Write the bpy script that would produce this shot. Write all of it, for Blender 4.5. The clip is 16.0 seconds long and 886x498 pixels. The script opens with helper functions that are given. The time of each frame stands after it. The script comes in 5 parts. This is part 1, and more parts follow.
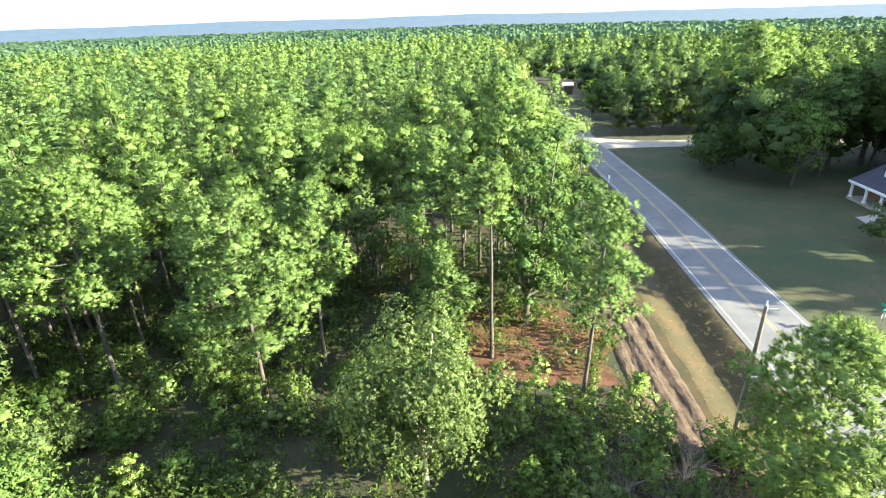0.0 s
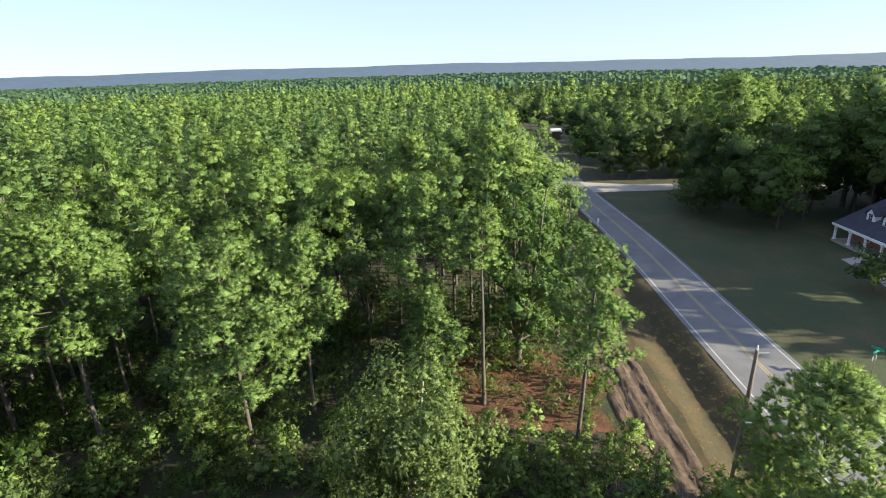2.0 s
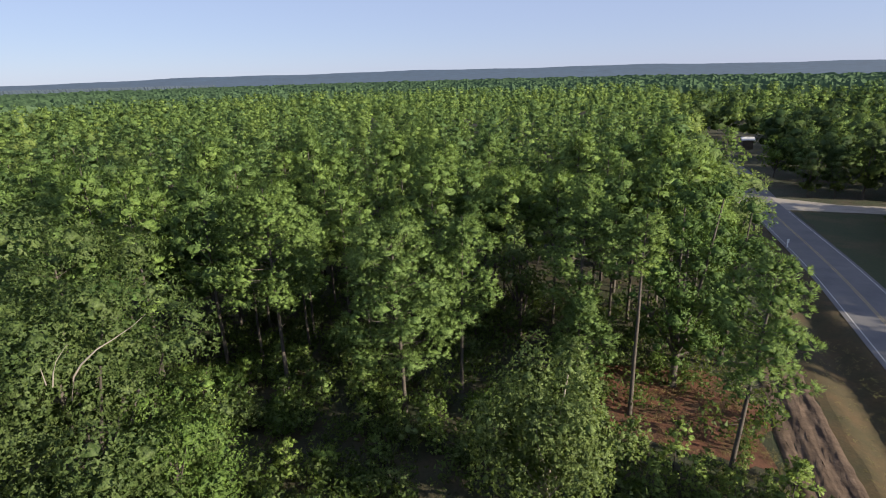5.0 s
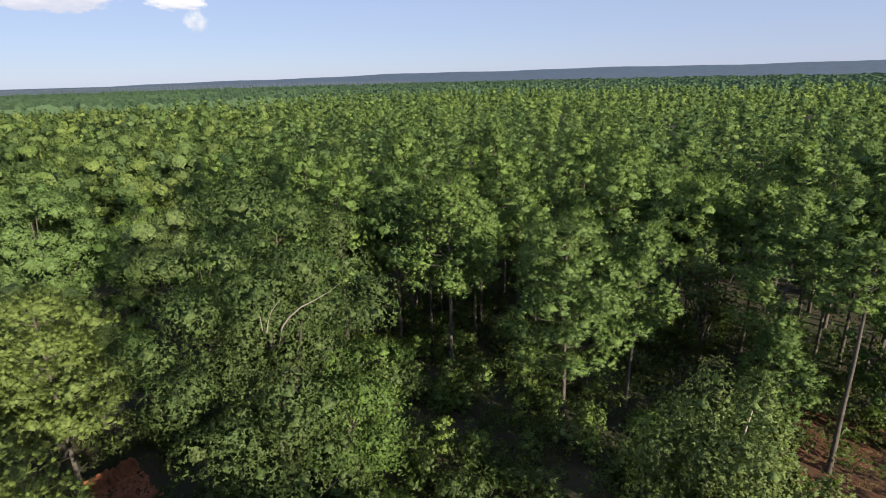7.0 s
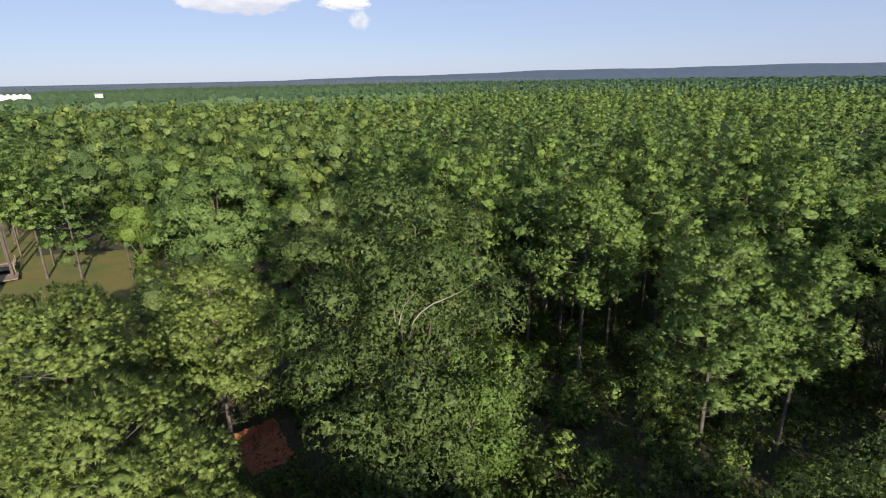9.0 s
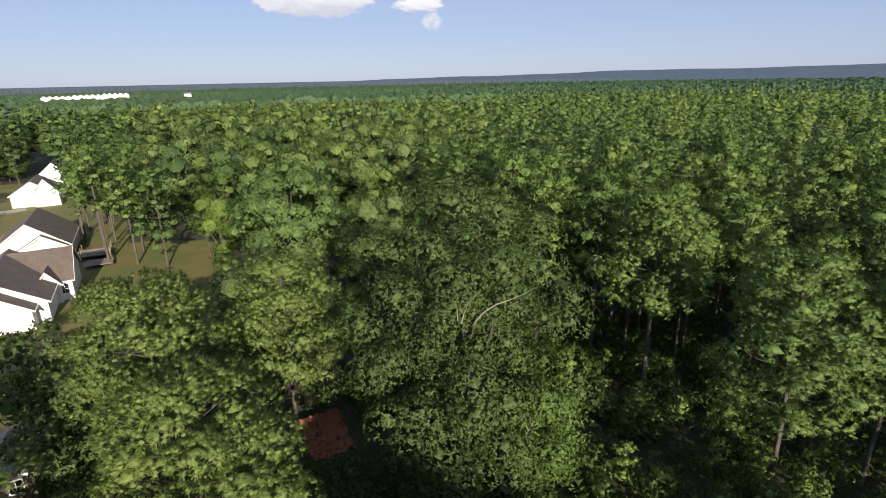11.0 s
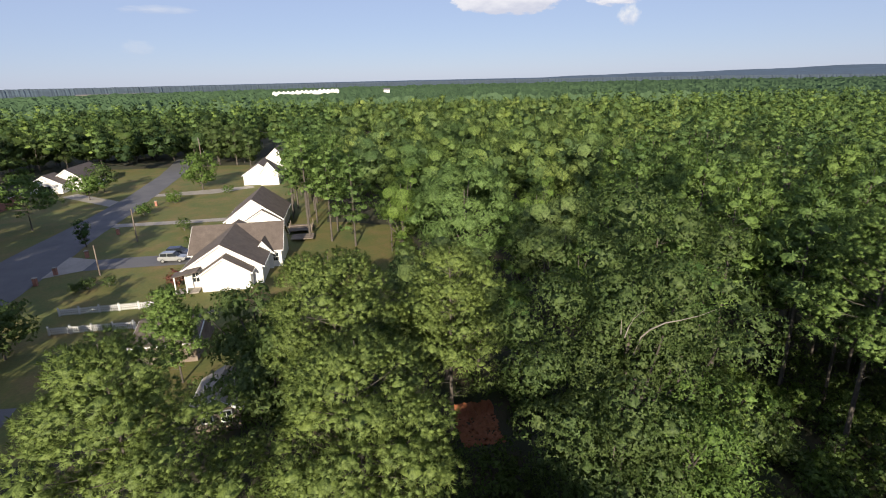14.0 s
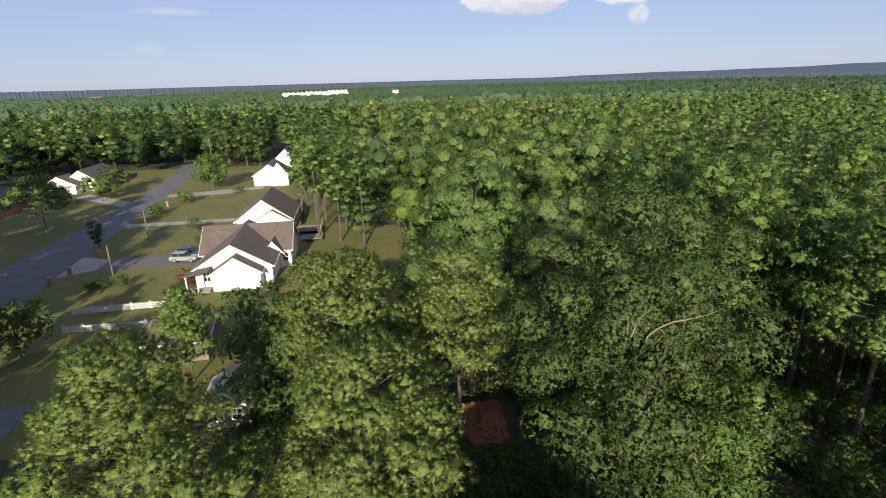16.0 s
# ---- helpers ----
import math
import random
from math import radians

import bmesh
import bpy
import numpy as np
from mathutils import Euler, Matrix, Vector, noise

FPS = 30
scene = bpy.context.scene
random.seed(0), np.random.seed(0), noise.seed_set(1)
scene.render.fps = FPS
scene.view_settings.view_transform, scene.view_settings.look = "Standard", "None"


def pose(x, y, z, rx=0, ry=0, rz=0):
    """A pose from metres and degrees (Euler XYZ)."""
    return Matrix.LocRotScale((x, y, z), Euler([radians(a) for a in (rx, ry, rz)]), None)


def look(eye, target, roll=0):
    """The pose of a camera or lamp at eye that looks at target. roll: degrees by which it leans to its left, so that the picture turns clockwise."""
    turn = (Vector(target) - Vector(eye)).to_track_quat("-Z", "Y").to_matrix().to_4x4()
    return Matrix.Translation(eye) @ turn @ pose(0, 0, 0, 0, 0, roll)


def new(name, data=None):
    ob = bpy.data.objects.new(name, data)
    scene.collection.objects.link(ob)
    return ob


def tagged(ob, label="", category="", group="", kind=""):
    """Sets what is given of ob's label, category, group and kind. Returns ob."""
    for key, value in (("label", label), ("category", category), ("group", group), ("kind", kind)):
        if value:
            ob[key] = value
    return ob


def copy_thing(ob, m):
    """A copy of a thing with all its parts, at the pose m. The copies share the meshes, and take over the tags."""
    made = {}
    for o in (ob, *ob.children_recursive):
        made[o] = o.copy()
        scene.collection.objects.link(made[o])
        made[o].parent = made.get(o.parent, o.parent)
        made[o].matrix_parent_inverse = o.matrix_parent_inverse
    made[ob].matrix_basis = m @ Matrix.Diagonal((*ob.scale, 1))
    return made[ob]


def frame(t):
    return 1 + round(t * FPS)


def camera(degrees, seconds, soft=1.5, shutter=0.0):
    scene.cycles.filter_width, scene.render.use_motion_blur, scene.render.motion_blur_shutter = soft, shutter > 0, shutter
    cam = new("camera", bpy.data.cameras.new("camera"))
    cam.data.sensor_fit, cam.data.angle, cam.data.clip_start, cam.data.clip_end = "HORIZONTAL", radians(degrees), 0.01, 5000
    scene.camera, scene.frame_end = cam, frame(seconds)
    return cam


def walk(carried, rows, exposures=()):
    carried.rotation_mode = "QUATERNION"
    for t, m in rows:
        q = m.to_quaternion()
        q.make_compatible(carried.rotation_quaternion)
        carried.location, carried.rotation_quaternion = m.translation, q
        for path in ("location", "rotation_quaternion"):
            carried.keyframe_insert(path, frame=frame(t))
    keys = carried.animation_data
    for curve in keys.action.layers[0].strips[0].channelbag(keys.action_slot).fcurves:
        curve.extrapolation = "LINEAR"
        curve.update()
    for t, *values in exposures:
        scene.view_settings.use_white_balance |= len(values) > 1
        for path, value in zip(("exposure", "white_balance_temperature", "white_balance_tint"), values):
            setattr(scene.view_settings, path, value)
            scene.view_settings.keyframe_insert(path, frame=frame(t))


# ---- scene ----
# Camera: a hovering drone that turns to its left and drifts back a little.
cam = camera(79.4, 16.0, soft=1.05)
ROWS = [
    (0.0, -0.05, -0.10, 27.79, 3.61, -23.35, -2.01), (0.5, -0.09, 0.09, 28.06, 3.30, -21.46, -1.93), (1.0, -0.03, 0.03, 27.97, 2.99, -18.90, -2.02),
    (1.5, 0.01, -0.00, 27.99, 2.69, -18.87, -1.94), (2.0, 0.04, -0.12, 28.02, 2.51, -18.84, -1.90), (2.5, 0.08, -0.32, 28.05, 2.36, -18.80, -1.92),
    (3.0, 0.01, -0.63, 28.08, 2.64, -18.78, -1.95), (3.5, 0.04, -1.09, 28.11, 6.44, -18.65, -1.93), (4.0, 0.13, -1.45, 28.11, 11.10, -18.51, -1.88),
    (6.5, 0.45, -2.31, 28.10, 34.67, -18.04, -1.42), (7.0, 0.43, -2.27, 28.16, 39.73, -18.04, -1.47), (7.5, 0.34, -2.22, 28.15, 45.57, -17.92, -1.36),
    (8.0, 0.00, -2.19, 28.28, 51.46, -18.07, -1.00), (8.5, -0.01, -2.03, 28.39, 53.55, -18.11, -1.02), (11.0, 0.07, -2.22, 28.46, 61.68, -17.90, -1.09),
    (11.5, 0.12, -2.19, 28.50, 64.88, -17.89, -1.14), (12.0, 0.19, -2.24, 28.55, 67.63, -17.84, -1.17), (12.5, 0.24, -2.21, 28.65, 70.62, -17.90, -1.23),
    (13.0, 0.27, -2.15, 28.71, 73.80, -17.89, -1.23), (13.5, 0.28, -2.18, 28.74, 77.24, -17.89, -1.24), (14.0, 0.33, -2.15, 28.72, 80.65, -17.87, -1.28),
    (14.5, 0.33, -2.14, 28.71, 81.10, -17.85, -1.40), (15.0, 0.41, -2.09, 28.75, 81.29, -17.85, -1.45), (15.5, 0.45, -2.12, 28.74, 81.50, -17.84, -1.56),
    (16.0, 0.61, -2.14, 28.77, 81.63, -17.81, -1.55)]


def heading(x, y, z, yaw, pitch, roll):
    a, b = radians(yaw), radians(pitch)
    way = Vector((-math.sin(a) * math.cos(b), math.cos(a) * math.cos(b), math.sin(b)))
    return look((x, y, z), Vector((x, y, z)) + way, roll)


walk(cam, [(r[0], heading(*r[1:])) for r in ROWS],
     exposures=[(t, e, 6450, min(10, -4 + 3.3 * t)) for t, e in ((0.0, 2.88), (0.5, 2.68), (1.0, 2.35), (1.5, 2.05), (2.0, 1.8), (2.5, 1.6), (3.0, 1.4), (4.0, 1.15),
                                              (6.5, 1.05), (8.5, 1.05), (11.0, 0.9), (14.0, 0.9), (16.0, 0.9))])

# Low sun from the side, clear sky.
SUN_TOWARD = Vector((0.985, -0.172, 0.0)).normalized()
SUN_EL = radians(19.5)
world = bpy.data.worlds.new("sky")
scene.world = world
world.use_nodes = True
wn = world.node_tree
sky = wn.nodes.new("ShaderNodeTexSky")
sky.sky_type, sky.sun_disc = "NISHITA", False
sky.sun_elevation, sky.sun_rotation = SUN_EL, math.atan2(SUN_TOWARD.x, SUN_TOWARD.y)
sky.altitude, sky.air_density, sky.dust_density, sky.ozone_density = 50, 0.8, 0.2, 2.6
veil = wn.nodes.new("ShaderNodeMix")  # thin high haze evens the clear sky out
veil.data_type = "RGBA"
veil.inputs[0].default_value, veil.inputs[7].default_value = 0.68, (4.25, 4.85, 7.2, 1)
wn.links.new(sky.outputs[0], veil.inputs[6])
wn.links.new(veil.outputs[2], wn.nodes["Background"].inputs[0])
wn.nodes["Background"].inputs[1].default_value = 0.057
sun_data = bpy.data.lights.new("sun", "SUN")
sun_data.energy, sun_data.angle, sun_data.color = 4.6, radians(0.6), (1.0, 0.87, 0.67)
sun = new("sun", sun_data)
sun.matrix_world = look((0, 0, 60), Vector((0, 0, 60)) - (SUN_TOWARD * math.cos(SUN_EL) + Vector((0, 0, math.sin(SUN_EL)))))

RNG = np.random.default_rng(7)


# ---------------- materials ----------------
def material(name, rough=0.8, metal=0.0):
    m = bpy.data.materials.new(name)
    m.use_nodes = True
    b = m.node_tree.nodes["Principled BSDF"]
    b.inputs["Roughness"].default_value, b.inputs["Metallic"].default_value = rough, metal
    return m, m.node_tree, b


def noise_of(nt, scale, detail=4.0, rough=0.6, coord=None):
    n = nt.nodes.new("ShaderNodeTexNoise")
    n.inputs["Scale"].default_value, n.inputs["Detail"].default_value, n.inputs["Roughness"].default_value = scale, detail, rough
    if coord is None:
        coord = nt.nodes.new("ShaderNodeNewGeometry").outputs["Position"]
    nt.links.new(coord, n.inputs["Vector"])
    return n.outputs["Fac"]


def ramp(nt, fac, stops):
    r = nt.nodes.new("ShaderNodeValToRGB")
    els = r.color_ramp.elements
    while len(els) < len(stops):
        els.new(0.5)
    for e, (p, c) in zip(els, stops):
        e.position, e.color = p, (*c, 1)
    nt.links.new(fac, r.inputs[0])
    return r.outputs[0]


def mix(nt, fac, a, b, blend="MIX"):
    n = nt.nodes.new("ShaderNodeMix")
    n.data_type, n.blend_type = "RGBA", blend
    for sock, v in ((0, fac), (6, a), (7, b)):
        if hasattr(v, "is_output"):
            nt.links.new(v, n.inputs[sock])
        elif sock == 0:
            n.inputs[0].default_value = v
        else:
            n.inputs[sock].default_value = (*v, 1)
    return n.outputs[2]


def bump(nt, fac, bsdf, strength=0.4, dist=0.05):
    b = nt.nodes.new("ShaderNodeBump")
    b.inputs["Strength"].default_value, b.inputs["Distance"].default_value = strength, dist
    nt.links.new(fac, b.inputs["Height"])
    nt.links.new(b.outputs[0], bsdf.inputs["Normal"])


def plain(name, col, rough=0.7, metal=0.0, vary=0.15, scale=3.0, bumpy=0.0):
    m, nt, b = material(name, rough, metal)
    f = noise_of(nt, scale)
    lo, hi = [max(0, c * (1 - vary)) for c in col], [min(1, c * (1 + vary)) for c in col]
    nt.links.new(ramp(nt, f, [(0.3, lo), (0.7, hi)]), b.inputs["Base Color"])
    if bumpy:
        bump(nt, f, b, bumpy, 0.02)
    return m


def mottled(name, stops, scale, fine_scale, fine=0.35, rough=0.9, bump_d=0.05, fine_stops=None):
    """Ground-like surface: broad patches of the given colours, with a fine grain over them."""
    m, nt, b = material(name, rough)
    broad = ramp(nt, noise_of(nt, scale, 6, 0.65), stops)
    grain = noise_of(nt, fine_scale, 5, 0.7)
    g = ramp(nt, grain, fine_stops or [(0.25, (0.25, 0.25, 0.25)), (0.75, (0.85, 0.85, 0.85))])
    nt.links.new(mix(nt, fine, broad, g, "OVERLAY"), b.inputs["Base Color"])
    bump(nt, grain, b, 0.6, bump_d)
    return m


def foliage(name, dark, light, tint, trans=0.38, patch=0.16, stand=0.0, differ=True):
    """Leaves: per-leaf variation and a slow change from tree to tree; some light passes through."""
    m = bpy.data.materials.new(name)
    m.use_nodes = True
    nt = m.node_tree
    nt.nodes.clear()
    geo = nt.nodes.new("ShaderNodeNewGeometry")
    info = nt.nodes.new("ShaderNodeObjectInfo")
    own = nt.nodes.new("ShaderNodeMapRange")  # shoots differ a little, trees differ more
    own.inputs[3].default_value, own.inputs[4].default_value = 0.25, 0.75
    nt.links.new(geo.outputs["Random Per Island"], own.inputs[0])
    c = mix(nt, own.outputs[0], dark, light)
    if differ:
        c = mix(nt, 1.0, c, ramp(nt, info.outputs["Random"], [(0.0, (0.7, 0.76, 0.8)), (0.35, (0.98, 0.98, 0.95)), (0.65, (1.1, 1.07, 0.95)), (1.0, (1.22, 1.15, 1.0))]), "MULTIPLY")
    slow = noise_of(nt, patch, 3, 0.6, geo.outputs["Position"])
    r = nt.nodes.new("ShaderNodeMapRange")
    r.inputs[1].default_value, r.inputs[2].default_value = 0.42, 0.66
    nt.links.new(slow, r.inputs[0])
    c = mix(nt, r.outputs[0], c, mix(nt, 0.5, c, tint))
    if stand:  # many trees in one mesh: tone from tree to tree
        cell = nt.nodes.new("ShaderNodeTexVoronoi")
        cell.inputs["Scale"].default_value = stand
        flat = nt.nodes.new("ShaderNodeVectorMath")
        flat.operation = "MULTIPLY"
        flat.inputs[1].default_value = (1, 1, 0.0)
        nt.links.new(geo.outputs["Position"], flat.inputs[0])
        nt.links.new(flat.outputs[0], cell.inputs["Vector"])
        tone = nt.nodes.new("ShaderNodeSeparateColor")
        nt.links.new(cell.outputs["Color"], tone.inputs[0])
        c = mix(nt, 1.0, c, ramp(nt, tone.outputs[0], [(0.0, (0.62, 0.7, 0.78)), (0.4, (0.95, 0.96, 0.95)), (0.7, (1.12, 1.08, 0.9)), (1.0, (1.4, 1.26, 1.0))]), "MULTIPLY")
    # leaf by leaf grain; its dark spots paint in shaded gaps between leaves
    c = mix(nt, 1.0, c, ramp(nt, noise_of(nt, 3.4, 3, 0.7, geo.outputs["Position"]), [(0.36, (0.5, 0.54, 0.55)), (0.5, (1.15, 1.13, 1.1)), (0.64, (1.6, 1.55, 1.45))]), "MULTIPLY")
    c = mix(nt, 1.0, c, (1.28, 1.26, 1.3), "MULTIPLY")
    d, t, g = (nt.nodes.new("ShaderNodeBsdf" + k) for k in ("Diffuse", "Translucent", "Glossy"))
    nt.links.new(c, d.inputs[0])
    rough = nt.nodes.new("ShaderNodeBump")
    rough.inputs["Strength"].default_value, rough.inputs["Distance"].default_value = 0.7, 0.25
    nt.links.new(noise_of(nt, 2.6, 5, 0.7, geo.outputs["Position"]), rough.inputs["Height"])
    for q in (d, t):
        nt.links.new(rough.outputs[0], q.inputs["Normal"])
    warm = mix(nt, 0.5, c, (0.16, 0.22, 0.03))
    nt.links.new(warm, t.inputs[0])
    g.inputs["Roughness"].default_value = 0.6
    g.inputs["Color"].default_value = (0.8, 0.85, 0.8, 1)
    m1, m2, o = nt.nodes.new("ShaderNodeMixShader"), nt.nodes.new("ShaderNodeMixShader"), nt.nodes.new("ShaderNodeOutputMaterial")
    m1.inputs[0].default_value, m2.inputs[0].default_value = trans, 0.015
    nt.links.new(d.outputs[0], m1.inputs[1]); nt.links.new(t.outputs[0], m1.inputs[2])
    nt.links.new(m1.outputs[0], m2.inputs[1]); nt.links.new(g.outputs[0], m2.inputs[2])
    nt.links.new(m2.outputs[0], o.inputs[0])
    return m


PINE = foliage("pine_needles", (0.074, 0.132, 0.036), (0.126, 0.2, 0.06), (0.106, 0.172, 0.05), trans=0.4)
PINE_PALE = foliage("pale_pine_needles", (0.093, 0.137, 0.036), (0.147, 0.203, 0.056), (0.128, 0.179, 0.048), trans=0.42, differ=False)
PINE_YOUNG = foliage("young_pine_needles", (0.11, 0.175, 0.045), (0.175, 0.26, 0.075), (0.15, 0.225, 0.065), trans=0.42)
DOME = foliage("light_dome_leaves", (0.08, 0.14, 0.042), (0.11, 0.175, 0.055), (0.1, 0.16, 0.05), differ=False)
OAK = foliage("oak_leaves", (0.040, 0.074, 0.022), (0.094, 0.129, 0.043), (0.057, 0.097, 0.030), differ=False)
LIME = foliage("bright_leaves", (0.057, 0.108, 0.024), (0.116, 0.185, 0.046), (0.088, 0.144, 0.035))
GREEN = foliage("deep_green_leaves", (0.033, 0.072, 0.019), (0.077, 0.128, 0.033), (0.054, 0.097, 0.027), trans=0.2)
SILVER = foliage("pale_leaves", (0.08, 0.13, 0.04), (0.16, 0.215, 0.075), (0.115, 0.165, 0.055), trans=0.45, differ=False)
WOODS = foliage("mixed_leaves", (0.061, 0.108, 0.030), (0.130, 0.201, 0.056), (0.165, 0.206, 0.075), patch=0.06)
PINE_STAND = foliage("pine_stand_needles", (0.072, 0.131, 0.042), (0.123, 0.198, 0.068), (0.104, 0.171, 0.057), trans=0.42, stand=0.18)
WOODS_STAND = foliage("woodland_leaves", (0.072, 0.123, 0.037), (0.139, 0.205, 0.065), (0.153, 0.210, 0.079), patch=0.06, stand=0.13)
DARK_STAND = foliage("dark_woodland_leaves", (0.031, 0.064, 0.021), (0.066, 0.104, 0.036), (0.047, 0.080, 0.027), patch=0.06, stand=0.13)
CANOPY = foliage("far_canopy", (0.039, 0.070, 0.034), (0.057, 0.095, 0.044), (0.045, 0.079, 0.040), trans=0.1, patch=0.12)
# Scrub leaves are coloured darker to carry the deep shade under the trees.
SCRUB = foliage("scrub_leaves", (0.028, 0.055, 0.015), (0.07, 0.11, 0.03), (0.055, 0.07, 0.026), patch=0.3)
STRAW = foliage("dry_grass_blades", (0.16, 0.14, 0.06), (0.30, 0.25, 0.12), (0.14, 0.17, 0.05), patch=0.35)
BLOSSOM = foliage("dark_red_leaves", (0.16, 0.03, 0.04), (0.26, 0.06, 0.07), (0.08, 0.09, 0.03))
BARK = mottled("pine_bark", [(0.3, (0.05, 0.043, 0.037)), (0.7, (0.108, 0.094, 0.082))], 1.5, 9, 0.5)
BARK_PALE = mottled("pale_bark", [(0.3, (0.22, 0.19, 0.15)), (0.7, (0.42, 0.39, 0.33))], 1.2, 8, 0.4)
TWIG = plain("grey_twigs", (0.24, 0.215, 0.185), 0.9)
# Floor colour lowered as well, with the canopy's shade put into it.
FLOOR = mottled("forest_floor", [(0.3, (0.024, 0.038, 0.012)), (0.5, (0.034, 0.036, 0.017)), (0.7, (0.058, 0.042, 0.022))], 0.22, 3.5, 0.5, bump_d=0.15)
LITTER = mottled("needle_litter", [(0.3, (0.051, 0.040, 0.017)), (0.5, (0.106, 0.045, 0.024)), (0.72, (0.153, 0.061, 0.034))], 0.6, 6, 0.5, bump_d=0.1)
# Road lawn: the tree shade on it is worked into the darker colour.
SHADED_LAWN = mottled("shade_darkened_lawn_grass", [(0.3, (0.022, 0.04, 0.011)), (0.5, (0.037, 0.046, 0.015)), (0.7, (0.075, 0.057, 0.025))], 0.11, 2.6, 0.45)
# House lawns: patchy green and brown, colour brightened for the sun on them.
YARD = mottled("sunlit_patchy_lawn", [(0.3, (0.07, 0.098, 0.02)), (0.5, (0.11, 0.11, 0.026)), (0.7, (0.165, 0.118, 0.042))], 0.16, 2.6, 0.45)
VERGE = mottled("dry_verge_grass", [(0.3, (0.032, 0.030, 0.008)), (0.5, (0.049, 0.036, 0.012)), (0.7, (0.072, 0.044, 0.016))], 0.3, 4, 0.5)
DIRT = mottled("dirt_track", [(0.3, (0.040, 0.025, 0.016)), (0.5, (0.076, 0.049, 0.032)), (0.72, (0.125, 0.087, 0.061))], 0.9, 5, 0.55, bump_d=0.1)
CLAY = mottled("red_clay", [(0.3, (0.2, 0.07, 0.03)), (0.7, (0.31, 0.115, 0.055))], 0.8, 6, 0.4, bump_d=0.1)
ASPHALT = mottled("worn_asphalt", [(0.3, (0.105, 0.105, 0.112)), (0.7, (0.165, 0.16, 0.16))], 0.25, 14, 0.3, rough=0.85, bump_d=0.01)
STREET = mottled("grey_asphalt", [(0.3, (0.09, 0.09, 0.10)), (0.7, (0.13, 0.129, 0.132))], 0.2, 10, 0.25, rough=0.85, bump_d=0.01)
CONCRETE = mottled("pale_concrete", [(0.3, (0.24, 0.22, 0.19)), (0.7, (0.34, 0.31, 0.275))], 0.35, 9, 0.25, rough=0.85, bump_d=0.01)
LINE_WHITE = plain("white_road_paint", (0.55, 0.55, 0.53), 0.7, vary=0.2, scale=2)
LINE_YELLOW = plain("faded_yellow_paint", (0.36, 0.28, 0.13), 0.7, vary=0.35, scale=1.2)
WHITE = plain("white_siding", (0.70, 0.69, 0.67), 0.6, vary=0.05, scale=0.8)
# White fence paint, greyed so that the shade on it is in the colour.
FENCE = plain("shade_greyed_fence_paint", (0.5, 0.5, 0.5), 0.6, vary=0.15, scale=2)
TRIM = plain("white_trim", (0.8, 0.8, 0.79), 0.5, vary=0.03)
SHINGLE = mottled("brown_shingles", [(0.3, (0.085, 0.068, 0.058)), (0.7, (0.13, 0.105, 0.09))], 0.8, 7, 0.4, bump_d=0.03)
SHINGLE_DARK = mottled("dark_blue_grey_shingles", [(0.3, (0.028, 0.03, 0.045)), (0.7, (0.05, 0.05, 0.07))], 0.8, 7, 0.4, bump_d=0.03)
BRICK = mottled("brick_wall", [(0.3, (0.25, 0.11, 0.08)), (0.7, (0.36, 0.18, 0.13))], 2.0, 12, 0.4)
GLASS = plain("window_glass", (0.02, 0.025, 0.03), 0.08, vary=0.1)
POLE_WOOD = mottled("weathered_pole_wood", [(0.3, (0.13, 0.10, 0.08)), (0.7, (0.24, 0.20, 0.165))], 1.0, 14, 0.4)
STEEL = plain("galvanised_steel", (0.45, 0.46, 0.47), 0.4, 0.8)
GREEN_SIGN = plain("green_sign_face", (0.02, 0.28, 0.20), 0.4, vary=0.05)
SILVER_PAINT = plain("silver_car_paint", (0.50, 0.52, 0.55), 0.25, 0.6, vary=0.04)
DARK_PAINT = plain("dark_blue_car_paint", (0.05, 0.06, 0.10), 0.25, 0.3, vary=0.04)
RUBBER = plain("tyre_rubber", (0.02, 0.02, 0.02), 0.8)
# Distance haze is mixed into the hills' blue base colour.
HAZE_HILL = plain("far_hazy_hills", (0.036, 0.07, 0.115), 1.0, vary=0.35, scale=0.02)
# Blue-grey tint paints the far haze over this ridge's woods.
HAZED_RIDGE = plain("far_hazed_ridge_woods", (0.06, 0.09, 0.11), 1.0, vary=0.2, scale=0.02)


# ---------------- building helpers ----------------
def mesh_of(name, verts, faces, mat, smooth=False, normals=None):
    """A mesh from arrays; faces is (n, 3) or (n, 4), or a list of such arrays."""
    me = bpy.data.meshes.new(name)
    groups = faces if isinstance(faces, list) else [faces]
    groups = [np.asarray(f, dtype=np.int32) for f in groups if len(f)]
    loops = np.concatenate([f.ravel() for f in groups])
    sizes = np.concatenate([np.full(len(f), f.shape[1], dtype=np.int32) for f in groups])
    starts = np.concatenate([[0], np.cumsum(sizes)[:-1]]).astype(np.int32)
    v = np.asarray(verts, dtype=np.float32)
    me.vertices.add(len(v)); me.vertices.foreach_set("co", v.ravel())
    me.loops.add(len(loops)); me.loops.foreach_set("vertex_index", loops)
    me.polygons.add(len(sizes)); me.polygons.foreach_set("loop_start", starts)
    me.polygons.foreach_set("use_smooth", np.full(len(sizes), smooth))
    me.update(calc_edges=True)
    me.materials.append(mat)
    if normals is not None:
        me.polygons.foreach_set("use_smooth", np.full(len(sizes), True))
        me.normals_split_custom_set_from_vertices(np.asarray(normals, dtype=np.float32))
    return me


